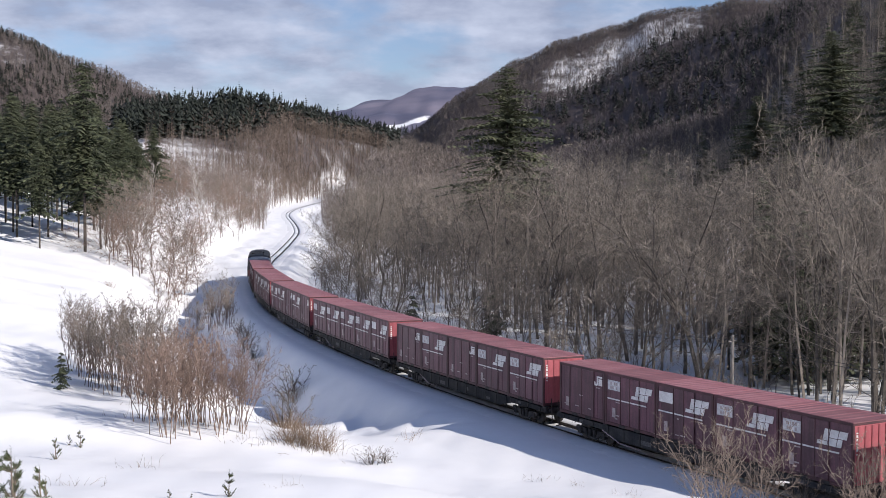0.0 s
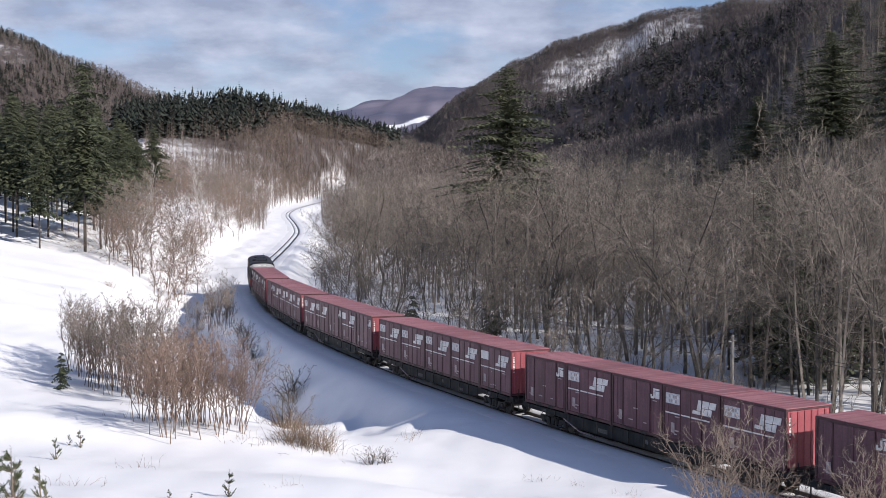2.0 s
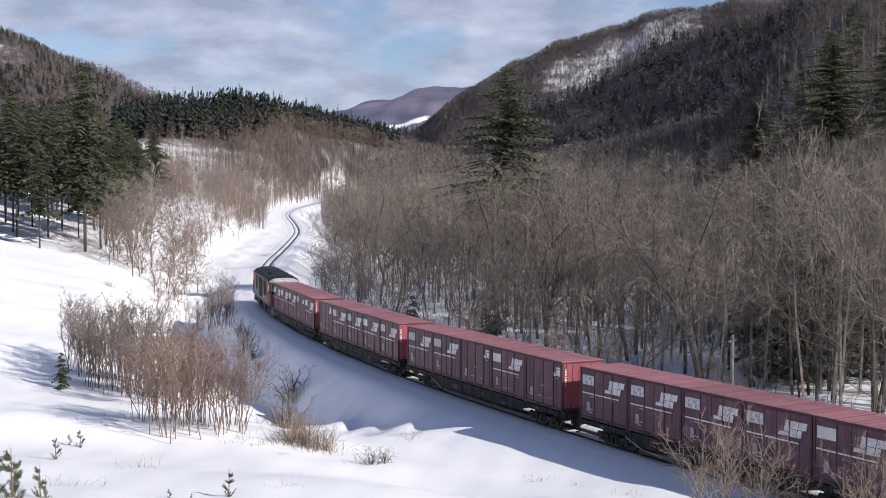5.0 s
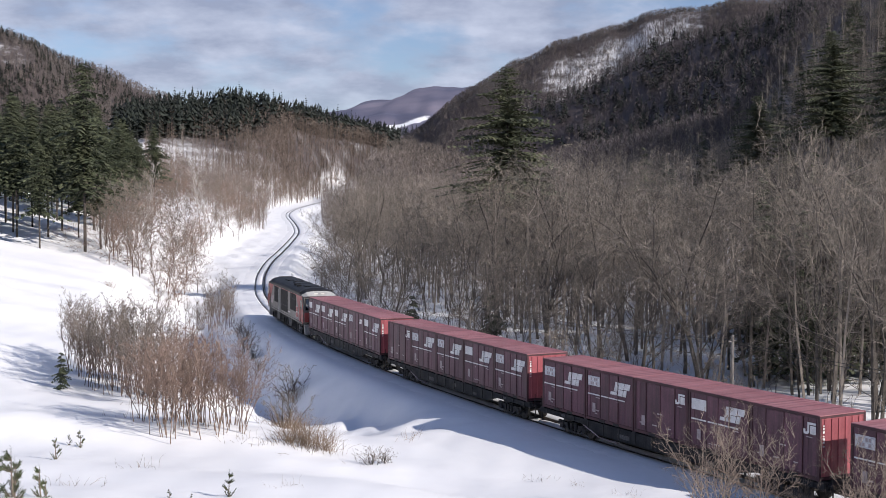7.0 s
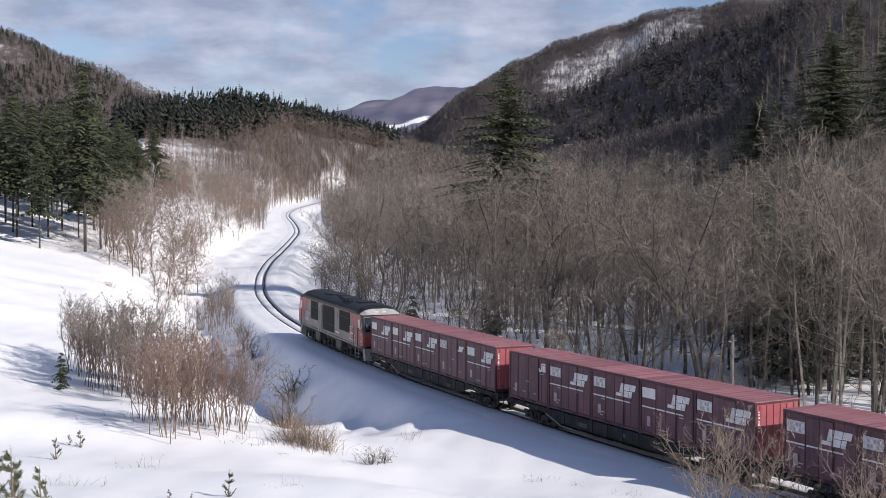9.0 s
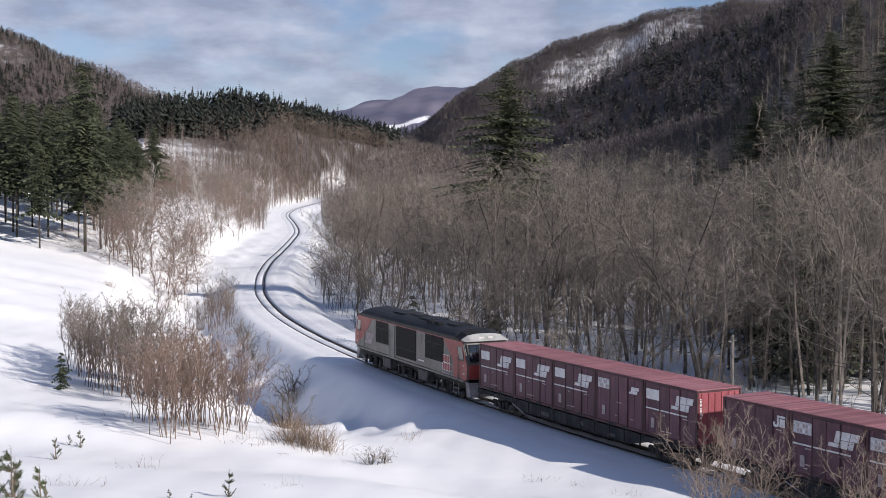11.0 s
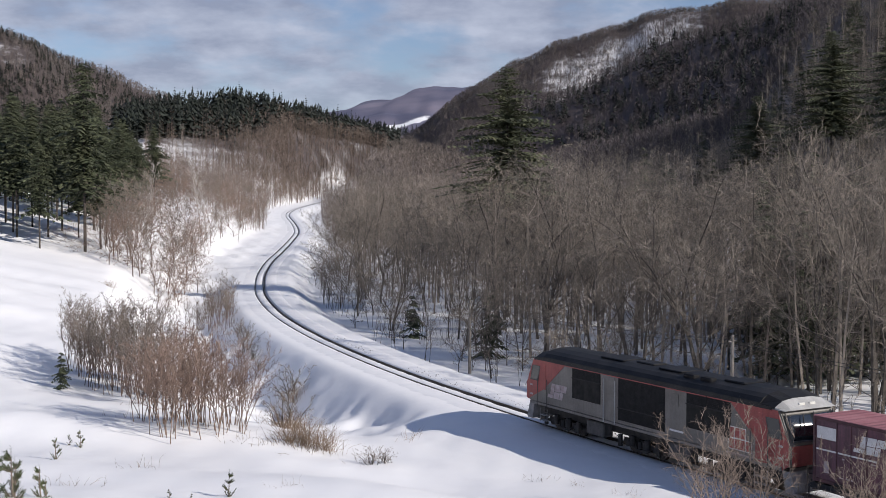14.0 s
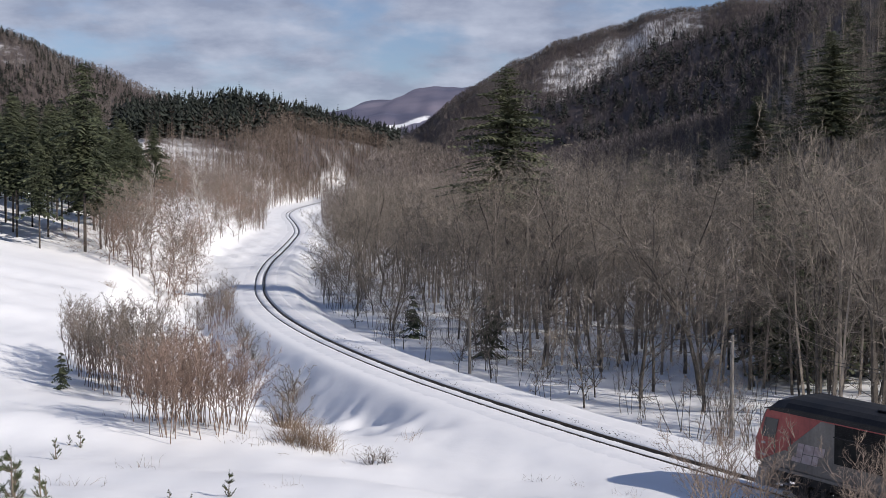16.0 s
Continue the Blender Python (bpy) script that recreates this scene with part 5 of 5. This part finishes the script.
def wagon():
    root = new("container_wagon")
    bm = bmesh.new()
    for y in (-1, 1):
        # fish-bellied side sill
        prism(bm, [(-9.6, 1.08), (-9.6, 0.86), (-6.0, 0.82), (-4.6, 0.50), (4.6, 0.50), (6.0, 0.82), (9.6, 0.86), (9.6, 1.08)], y * 1.14 - 0.06, y * 1.14 + 0.06)
    part("side_sill", bm, SILL, root, "long grimy side sill")
    for y in (-1, 1):
        for k in range(16):
            x = -9.0 + k * 1.2
            bm = bmesh.new()
            box(bm, x - 0.05, x + 0.05, y * 1.215 - 0.02, y * 1.215 + 0.02, 0.86 if abs(x) > 5.4 else 0.54, 1.06)
            part("sill_rib", bm, WAGON, root)
        for x0, w, z0, h in ((-7.9, 0.5, 0.9, 0.12), (-3.1, 0.9, 0.62, 0.2), (0.5, 0.35, 0.7, 0.2), (2.9, 0.6, 0.6, 0.14), (6.6, 0.4, 0.9, 0.12)):
            bm = bmesh.new()
            plate(bm, x0, x0 + w, z0, z0 + h, y * 1.2, 0.008)
            part("stencil", bm, DECAL_OLD, root, "worn grey stencil panel")
    bm = bmesh.new()
    box(bm, -9.7, 9.7, -1.06, 1.06, 0.92, 1.06, 0.01)
    box(bm, -9.7, 9.7, -0.25, 0.25, 0.55, 0.92, 0.01)
    for k in range(10):
        x = -9.4 + k * 18.8 / 9
        box(bm, x - 0.08, x + 0.08, -1.1, 1.1, 0.78, 0.96)
    part("deck_frame", bm, WAGON, root)
    for k in range(6):
        for y in (-1, 1):
            bm = bmesh.new()
            x = -9.4 + k * 3.76
            box(bm, x - 0.14, x + 0.14, y * 1.06 - 0.14, y * 1.06 + 0.14, 1.05, 1.14, 0.01)
            part("lock_seat", bm, WAGON, root)
    for x in (-1, 1):
        bogie(root, x * 7.0, 1.9, 0.43, WAGON)
        bm = bmesh.new()
        box(bm, x * 9.85 - 0.25, x * 9.85 + 0.25, -0.12, 0.12, 0.76, 0.98, 0.03)
        box(bm, x * 10.12 - 0.10, x * 10.12 + 0.10, -0.18, 0.18, 0.72, 1.02, 0.04)
        part("coupler", bm, WAGON, root)
        bm = bmesh.new()
        for y in (-0.95, 0.95):
            cyl(bm, (x * 9.8, y, 0.35), (x * 9.8, y, 1.0), 0.03, 6)
            cyl(bm, (x * 9.8, y - 0.18, 0.35), (x * 9.8, y + 0.18, 0.35), 0.03, 6)
        cyl(bm, (x * 9.82, -1.05, 1.25), (x * 9.82, 1.05, 1.25), 0.025, 6)
        for y in (-1.0, 1.0):
            cyl(bm, (x * 9.82, y, 0.9), (x * 9.82, y, 1.6), 0.022, 6)
        part("end_step", bm, WAGON, root)
    bm = bmesh.new()
    for y in (-1.0, 1.0):
        cyl(bm, (-5.8, y * 1.22, 0.80), (-4.5, y * 1.22, 0.40), 0.03, 6)
        cyl(bm, (-4.5, y * 1.22, 0.40), (-3.0, y * 1.22, 0.36), 0.022, 6)
    part("handbrake_rod", bm, DECAL_DIM, root, "pale handbrake linkage")
    bm = bmesh.new()
    box(bm, -1.6, 0.2, -0.9, -0.35, 0.36, 0.75, 0.04)
    cyl(bm, (1.2, -0.6, 0.55), (2.6, -0.6, 0.55), 0.2, 14)
    box(bm, 3.2, 4.2, 0.3, 0.9, 0.38, 0.75, 0.04)
    part("brake_gear", bm, WAGON, root)
    for x in (-7.95, -6.05, 6.05, 7.95):
        wheelset(root, x, 0.43, 0.43)
    return root


def loco():
    root = new("diesel_locomotive")
    # body shell, raked cab faces; the near side is y = -1.45
    shell = [(-8.75, 1.22), (-9.12, 1.35), (-9.12, 2.15), (-8.45, 3.50), (8.45, 3.50), (9.12, 2.15), (9.12, 1.35), (8.75, 1.22)]
    bm = bmesh.new()
    prism(bm, shell, -1.44, 1.44)
    bmesh.ops.bevel(bm, geom=[e for e in bm.edges], offset=0.05, segments=2, affect="EDGES", clamp_overlap=True)
    part("body", bm, GREYP, root, "dirty grey body side")
    # roof: chamfered black hood, from cab to cab
    def hood(x0, x1, mat_, nm, lab, z1=4.02, inset=0.0):
        bm = bmesh.new()
        sec = [(-1.47, 3.44), (-1.45, 3.60), (-1.28, 3.78), (-1.0, 3.90), (-0.5, z1 - 0.02), (0.0, z1), (0.5, z1 - 0.02), (1.0, 3.90), (1.28, 3.78), (1.45, 3.60), (1.47, 3.44)]
        a = [bm.verts.new((x0, y, z)) for y, z in sec]
        b = [bm.verts.new((x1, y, z)) for y, z in sec]
        bm.faces.new(a); bm.faces.new(b[::-1])
        for i in range(len(sec)):
            j = (i + 1) % len(sec)
            bm.faces.new((a[i], b[i], b[j], a[j]))
        return part(nm, bm, mat_, root, lab)
    hood(-7.5, 7.5, BLACKP, "roof", "sooty black roof hood")
    sec = [(-1.46, 3.44), (-1.44, 3.57), (-1.05, 3.90), (-0.5, 4.02), (0.5, 4.02), (1.05, 3.90), (1.44, 3.57), (1.46, 3.44)]
    for s in (-1, 1):
        # black slope over the cab, then the brow above the windscreen
        rings = []
        for x, sq, wide in ((7.5, 1.0, 1.0), (8.25, 0.66, 0.985), (8.72, 0.02, 0.95)):
            rings.append([(s * x, y * wide, 3.42 + (z - 3.42) * sq) for y, z in sec])
        for (ra, rb), m, lab in ((rings[:2], BLACKP, "black sloping cab roof"), (rings[1:], PALE if s > 0 else BLACKP, "pale grey brow above the windscreen" if s > 0 else "black brow above the windscreen")):
            bm = bmesh.new()
            a = [bm.verts.new(p) for p in ra]
            b = [bm.verts.new(p) for p in rb]
            bm.faces.new(a); bm.faces.new(b[::-1])
            for i in range(len(sec)):
                j = (i + 1) % len(sec)
                bm.faces.new((a[i], b[i], b[j], a[j]))
            cr = part("cab_roof" if m is BLACKP and "roof" in lab else "cab_brow", bm, m, root, lab)
        for y in (-0.28, 0.28):
            bm = bmesh.new()
            box(bm, s * 8.50 - 0.03, s * 8.50 + 0.06, y - 0.17, y + 0.17, 3.52, 3.66, 0.03)
            part("headlight", bm, LENS, cr, "round-cornered headlight")
    # roof gear: hatches, fans, exhausts, aerial
    for x0, x1, y0, y1, h in ((-3.6, -1.8, -0.7, 0.7, 0.03), (-1.2, 0.1, -0.4, 0.4, 0.06), (0.8, 2.4, -0.7, 0.7, 0.03), (5.0, 6.1, -0.6, 0.6, 0.05)):
        bm = bmesh.new()
        box(bm, x0, x1, y0, y1, 3.98, 4.02 + h, 0.04)
        part("roof_hatch", bm, BLACKP, root)
    for x in (3.2, 4.3):
        bm = bmesh.new()
        box(bm, x - 0.35, x + 0.35, -1.0, -0.62, 3.86, 4.06, 0.05)
        part("exhaust_vent", bm, GRILLE, root)
    for x, s in ((-7.2, -1), (6.6, 1)):
        bm = bmesh.new()
        cyl(bm, (x, 0.6, 3.9), (x, 0.6, 4.3), 0.03, 6)
        part("horn_post", bm, BLACKP, root)
    for y in (-1, 1):
        yy = y * 1.45
        # red wedges at the cabs
        for s in (-1, 1):
            bm = bmesh.new()
            pts = [(s * 8.42, 3.42), (s * 9.06, 2.12), (s * 9.06, 1.36), (s * 8.72, 1.14), (s * 8.35, 1.14), (s * 6.15, 3.42)] if s > 0 else \
                  [(-8.42, 3.42), (-9.06, 2.12), (-9.06, 1.36), (-8.9, 1.3), (-7.5, 1.95), (-5.45, 3.42)]
            f = [bm.verts.new((x, yy + y * 0.006, z)) for x, z in pts]
            g = [bm.verts.new((x, yy - y * 0.03, z)) for x, z in pts]
            bm.faces.new(f); bm.faces.new(g[::-1])
            for i in range(len(pts)):
                j = (i + 1) % len(pts)
                bm.faces.new((f[i], g[i], g[j], f[j]))
            part("red_panel", bm, REDP, root, "red slanted paint panel")
            # cab side window and door with rails
            bm = bmesh.new()
            plate(bm, s * 8.34 - 0.3, s * 8.34 + 0.3, 2.38, 3.10, yy, 0.022, -0.2 * s)
            cw = part("cab_window", bm, GLASS, root, "dark cab side window")
            bm = bmesh.new()
            for a0, a1, b0, b1 in ((-0.36, 0.36, 2.32, 2.38), (-0.36, -0.30, 2.38, 3.10), (0.30, 0.36, 2.38, 3.10)):
                plate(bm, s * 8.34 + a0, s * 8.34 + a1, b0, b1, yy, 0.026, -0.2 * s if b1 > 2.4 else 0.0)
            part("window_frame", bm, UNDERGREY, cw, "grimy window frame")
            for z0, w in ((2.02, 0.22), (1.55, 0.30)):
                bm = bmesh.new()
                plate(bm, s * 8.62 - w / 2, s * 8.62 + w / 2, z0, z0 + 0.09, yy, 0.012)
                part("stencil", bm, DECAL_DIM, root)
            bm = bmesh.new()
            plate(bm, s * 7.6 - 0.28, s * 7.6 + 0.28, 1.95 if s < 0 else 1.25, 3.2, yy, 0.012)
            part("cab_door", bm, REDP, root, "narrow red cab door")
            for dx in (-0.42, 0.42):
                bm = bmesh.new()
                cyl(bm, (s * 7.55 + dx, yy + y * 0.06, 1.1), (s * 7.55 + dx, yy + y * 0.06, 2.5), 0.02, 6)
                part("handrail", bm, UNDERGREY, root)
        # louvres: dark frames with slats
        for x0, x1, z0, z1 in ((-4.85, -2.55, 1.9, 3.36), (-1.15, 2.2, 1.42, 3.36), (3.65, 6.2, 1.88, 3.40)):
            bm = bmesh.new()
            plate(bm, x0, x1, z0, z1, yy, 0.012)
            lv = part("louvre", bm, GRILLE, root, "large black louvre panel")
            bm = bmesh.new()
            n = int((z1 - z0) / 0.07)
            for i in range(n):
                z = z0 + 0.06 + i * (z1 - z0 - 0.1) / n
                box(bm, x0 + 0.05, x1 - 0.05, yy + y * 0.005, yy + y * 0.022, z, z + 0.035)
            part("slats", bm, GRILLE, lv)
            if z0 > 1.5:
                bm = bmesh.new()
                plate(bm, x0 + 0.02, x1 - 0.02, z0 + 0.02, z0 + (z1 - z0) * 0.65, yy, 0.026)
                part("dust_screen", bm, MESH_GREY, lv, "dusty grey lower screen")
                bm = bmesh.new()
                plate(bm, (x0 + x1) / 2 - 0.02, (x0 + x1) / 2 + 0.02, z0 + (z1 - z0) * 0.66, z1, yy, 0.03)
                part("mullion", bm, MESH_GREY, lv)
            bm = bmesh.new()
            plate(bm, x0 - 0.05, x1 + 0.05, z0 + (z1 - z0) * (0.66 if z0 > 1.5 else 0.28), z0 + (z1 - z0) * (0.66 if z0 > 1.5 else 0.28) + 0.035, yy, 0.034)
            part("crossbar", bm, BLACKP, lv)
        bm = bmesh.new()
        plate(bm, -2.12, -1.42, 1.2, 3.3, yy, 0.012)
        part("side_door", bm, GREYP, root, "grey body side door")
        for x in (-2.2, -1.34):
            bm = bmesh.new()
            cyl(bm, (x, yy + y * 0.07, 1.15), (x, yy + y * 0.07, 3.2), 0.03, 6)
            part("handrail", bm, PALE, root)
        bm = bmesh.new()
        plate(bm, 2.6, 3.1, 2.65, 3.2, yy, 0.012)
        part("access_panel", bm, GREYP, root)
        bm = bmesh.new()
        plate(bm, 2.55, 3.45, 1.56, 1.64, yy, 0.012)
        part("stencil", bm, DECAL, root, "white bar of lettering")
        slanted_mark(-6.95, 1.62, 0.74, yy, DECAL_DIM, root, "grey-white slanted operator mark")
        # red and white emblem reduced to blocks
        for r in range(2):
            bm = bmesh.new()
            w = 0.80 if r == 0 else 1.06
            plate(bm, 6.10, 6.10 + w, 1.93 - r * 0.46, 2.40 - r * 0.46, yy, 0.010)
            em = part("emblem", bm, DECAL, root, "red and white block emblem")
            for c in range(3 + r):
                bm = bmesh.new()
                plate(bm, 6.145 + c * 0.257, 6.145 + c * 0.257 + 0.222, 1.965 - r * 0.46, 2.365 - r * 0.46, yy, 0.014)
                ob = part("emblem_block", bm, REDP, em)
        bm = bmesh.new()
        plate(bm, 6.05, 7.3, 1.28, 1.34, yy, 0.012)
        part("stencil", bm, DECAL_DIM, root)
        # rounded black edge band under the roof
        bm = bmesh.new()
        plate(bm, -8.3, 8.1, 3.37, 3.52, yy, 0.02)
        part("cant_band", bm, BLACKP, root)
        bm = bmesh.new()
        plate(bm, -8.2, 8.1, 3.36, 3.40, yy, 0.026)
        part("cant_stripe", bm, REDP, root, "thin dirty red line under the roof")
        # lower sill
        bm = bmesh.new()
        box(bm, -8.7, 8.7, yy - 0.05, yy + 0.05, 1.12, 1.25, 0.01)
        part("sill", bm, GREYP, root)
    for s in (-1, 1):
        # windscreen on the raked face, in two panes with a pale frame
        for side in (-1, 1):
            bm = bmesh.new()
            cols, x = [], 0.24
            for k in range(7):
                y = 0.04 + 1.2 * k / 6
                if k:
                    x -= 0.2 * math.tan(math.radians(7.5 + 6.5 * (k - 0.5) / 6))
                cols.append([bm.verts.new((s * (xx + x), side * y, z)) for xx, z in ((9.07, 2.33), (8.66, 3.25), (8.30, 3.25), (8.60, 2.33))])
            for a, b in zip(cols[:-1], cols[1:]):
                for k in range(4):
                    f = bm.faces.new((a[k], a[(k + 1) % 4], b[(k + 1) % 4], b[k]))
                    f.smooth = k == 0
            bm.faces.new(cols[0]); bm.faces.new(cols[-1][::-1])
            bmesh.ops.recalc_face_normals(bm, faces=bm.faces)
            part("windscreen", bm, SCREEN, root, "raked dark windscreen pane")
        bm = bmesh.new()
        for y, o in ((-1.27, 0.03), (0.0, 0.26), (1.27, 0.03)):
            cyl(bm, (s * (9.08 + o), y, 2.28), (s * (8.61 + o), y, 3.34), 0.035, 6)
        for y in (-1, 1):
            cyl(bm, (s * 9.34, 0, 2.30), (s * 9.11, y * 1.27, 2.30), 0.04, 6)
        part("windscreen_frame", bm, UNDERGREY, root, "grimy windscreen frame")
        bm = bmesh.new()
        cyl(bm, (s * 8.92, -0.6, 3.3), (s * 9.22, -0.8, 2.6), 0.025, 5)
        part("wiper", bm, BLACKP, root)
        bm = bmesh.new()
        box(bm, s * 9.13 - 0.02, s * 9.13 + 0.02, -1.36, 1.36, 1.32, 2.12, 0.015)
        part("front_panel", bm, REDP, root, "red cab front panel")
        bm = bmesh.new()
        prism(bm, [(s * 8.55, 1.1), (s * 9.0, 1.1), (s * 9.25, 0.36), (s * 9.15, 0.28), (s * 8.75, 0.28)], -1.30, 1.30)
        part("snow_skirt", bm, SNOWPLOW, root, "salt-stained grey skirt")
        bm = bmesh.new()
        box(bm, s * 9.4 - 0.35, s * 9.4 + 0.35, -0.14, 0.14, 0.74, 0.98, 0.03)
        box(bm, s * 9.7 - 0.10, s * 9.7 + 0.10, -0.2, 0.2, 0.70, 1.04, 0.04)
        part("coupler", bm, WAGON, root)
        for y in (-1, 1):
            bm = bmesh.new()
            box(bm, s * 9.14 - 0.03, s * 9.14 + 0.05, y * 1.0 - 0.12, y * 1.0 + 0.12, 1.45, 1.62, 0.02)
            part("tail_lamp", bm, REDP, root, "red tail lamp")
            bm = bmesh.new()
            for z in (0.35, 0.62):
                box(bm, s * 7.55 - 0.3, s * 7.55 + 0.3, y * 1.36 - 0.1, y * 1.36 + 0.1, z, z + 0.04)
            for dx in (-0.3, 0.3):
                cyl(bm, (s * 7.55 + dx, y * 1.4, 0.3), (s * 7.55 + dx, y * 1.4, 0.95), 0.02, 5)
            part("step", bm, SNOWPLOW, root)
    # under the frame: tanks, battery boxes, three bogies
    for x0, x1 in ((-3.75, -2.35), (2.35, 3.75)):
        for y in (-1, 1):
            bm = bmesh.new()
            box(bm, x0, x1, y * 1.1 - 0.28, y * 1.1 + 0.28, 0.34, 1.02, 0.05)
            part("equipment_box", bm, UNDERGREY, root, "grimy grey equipment box")
    bm = bmesh.new()
    box(bm, -8.2, 8.2, -0.9, 0.9, 0.62, 1.1, 0.02)
    part("underframe", bm, WAGON, root)
    for x in (-6.2, 0.0, 6.2):
        bogie(root, x, 2.0, 0.455, WAGON)
        for dx in (-1.0, 1.0):
            wheelset(root, x + dx, 0.455, 0.455)
        for y in (-1, 1):
            for dx in (-0.55, 0.55):
                bm = bmesh.new()
                cyl(bm, (x + dx, y * 1.08, 0.40), (x + dx, y * 1.08, 0.86), 0.13, 10)
                part("spring", bm, WAGON, root)
            for dx in (-1.4, 1.4):
                bm = bmesh.new()
                box(bm, x + dx - 0.1, x + dx + 0.1, y * 1.12 - 0.06, y * 1.12 + 0.06, 0.25, 0.8)
                part("sand_pipe", bm, WAGON, root)
    return root


UNDER = ("wheelset", "bogie_frame", "spring", "sand_pipe", "coupler")


WAGON_PITCH, BOX_PITCH, DECK = 20.22, 3.755, 1.13
# loads, wagon by wagon from the locomotive, each from its rear end: s striped, b blank notice, n notice and small mark, p plain
LOADS = ["bbbnb", "pssbs", "sspbp", "ssssb", "pspss", "psbss", "psbps", "sspss"]
LABELS = {"s": "maroon steel freight container with white stripe, notice and slanted mark", "p": "plain maroon steel freight container with a small white mark",
          "b": "maroon steel freight container with a blank white notice panel", "n": "maroon steel freight container with printed notice and small slanted mark"}


def build_train():
    """Things of the train with their wagon's place from the locomotive and their place on it."""
    out = []
    wproto = None
    boxes = {}
    for i, load in enumerate(LOADS):
        w = wproto = wagon() if wproto is None else wproto
        if i:
            w = copy_thing(wproto, Matrix())
        tagged(w, "long flat container wagon with dark grimy frame", "railway wagon", "wagons of the train")
        out.append((w, i, 0.0, 0.0))
        for c, k in enumerate(load):
            if k not in boxes:
                ob = boxes[k] = container({"s": "striped", "p": "plain", "b": "blank", "n": "noticed"}[k], ord(k))
            else:
                ob = copy_thing(boxes[k], Matrix())
            tagged(ob, LABELS[k], "freight container", "containers on the train")
            out.append((ob, i, (c - 2) * BOX_PITCH, DECK))
    L = tagged(loco(), "grey and red diesel locomotive with a sooty black roof", "locomotive")
    for ob in L.children:                              # the body rides on its springs
        if not ob.name.startswith(UNDER):
            ob.location.z += 0.13
            for piece in [ob, *ob.children]:           # the cab next to the wagons stands further out
                for v in piece.data.vertices:
                    v.co.x += 0.6 * float(np.clip((v.co.x - 5.6) / 2.0, 0, 1)) + 0.12 * float(v.co.x < -7)
    out.append((L, -1, 0.0, 0.0))
    return out


TRAIN = build_train()
S_FIRST = line_s(-1.9, 79.2) - 71.24                                   # along the line: the wagon next to the locomotive at the start
SPEED, SLOWING = 8.453, 0.0023


def travelled(t):
    return SPEED * t - SLOWING * t * t


def motions():
    for ob, i, shift, z in TRAIN:
        rows = []
        for k in range(33):
            t = k * 0.5
            s = S_FIRST + travelled(t) + (i * WAGON_PITCH if i >= 0 else -20.0)
            a, b = on_line(s - 7.0), on_line(s + 7.0)
            d = (b - a).normalized()
            c = (a + b) / 2
            m = Matrix.Translation(c) @ Matrix(((d.x, -d.y, 0), (d.y, d.x, 0), (0, 0, 1))).to_4x4()
            rows.append((t, m @ Matrix.Translation((shift, 0, z))))
        walk(ob, rows)
        for w in ob.children:
            if w.name.startswith("wheelset"):
                r = w.location.z
                x = w.location.x
                walk(w, [(k / 15, pose(x, 0, r, 0, math.degrees(travelled(k / 15) / r), 0)) for k in range(241)])


motions()
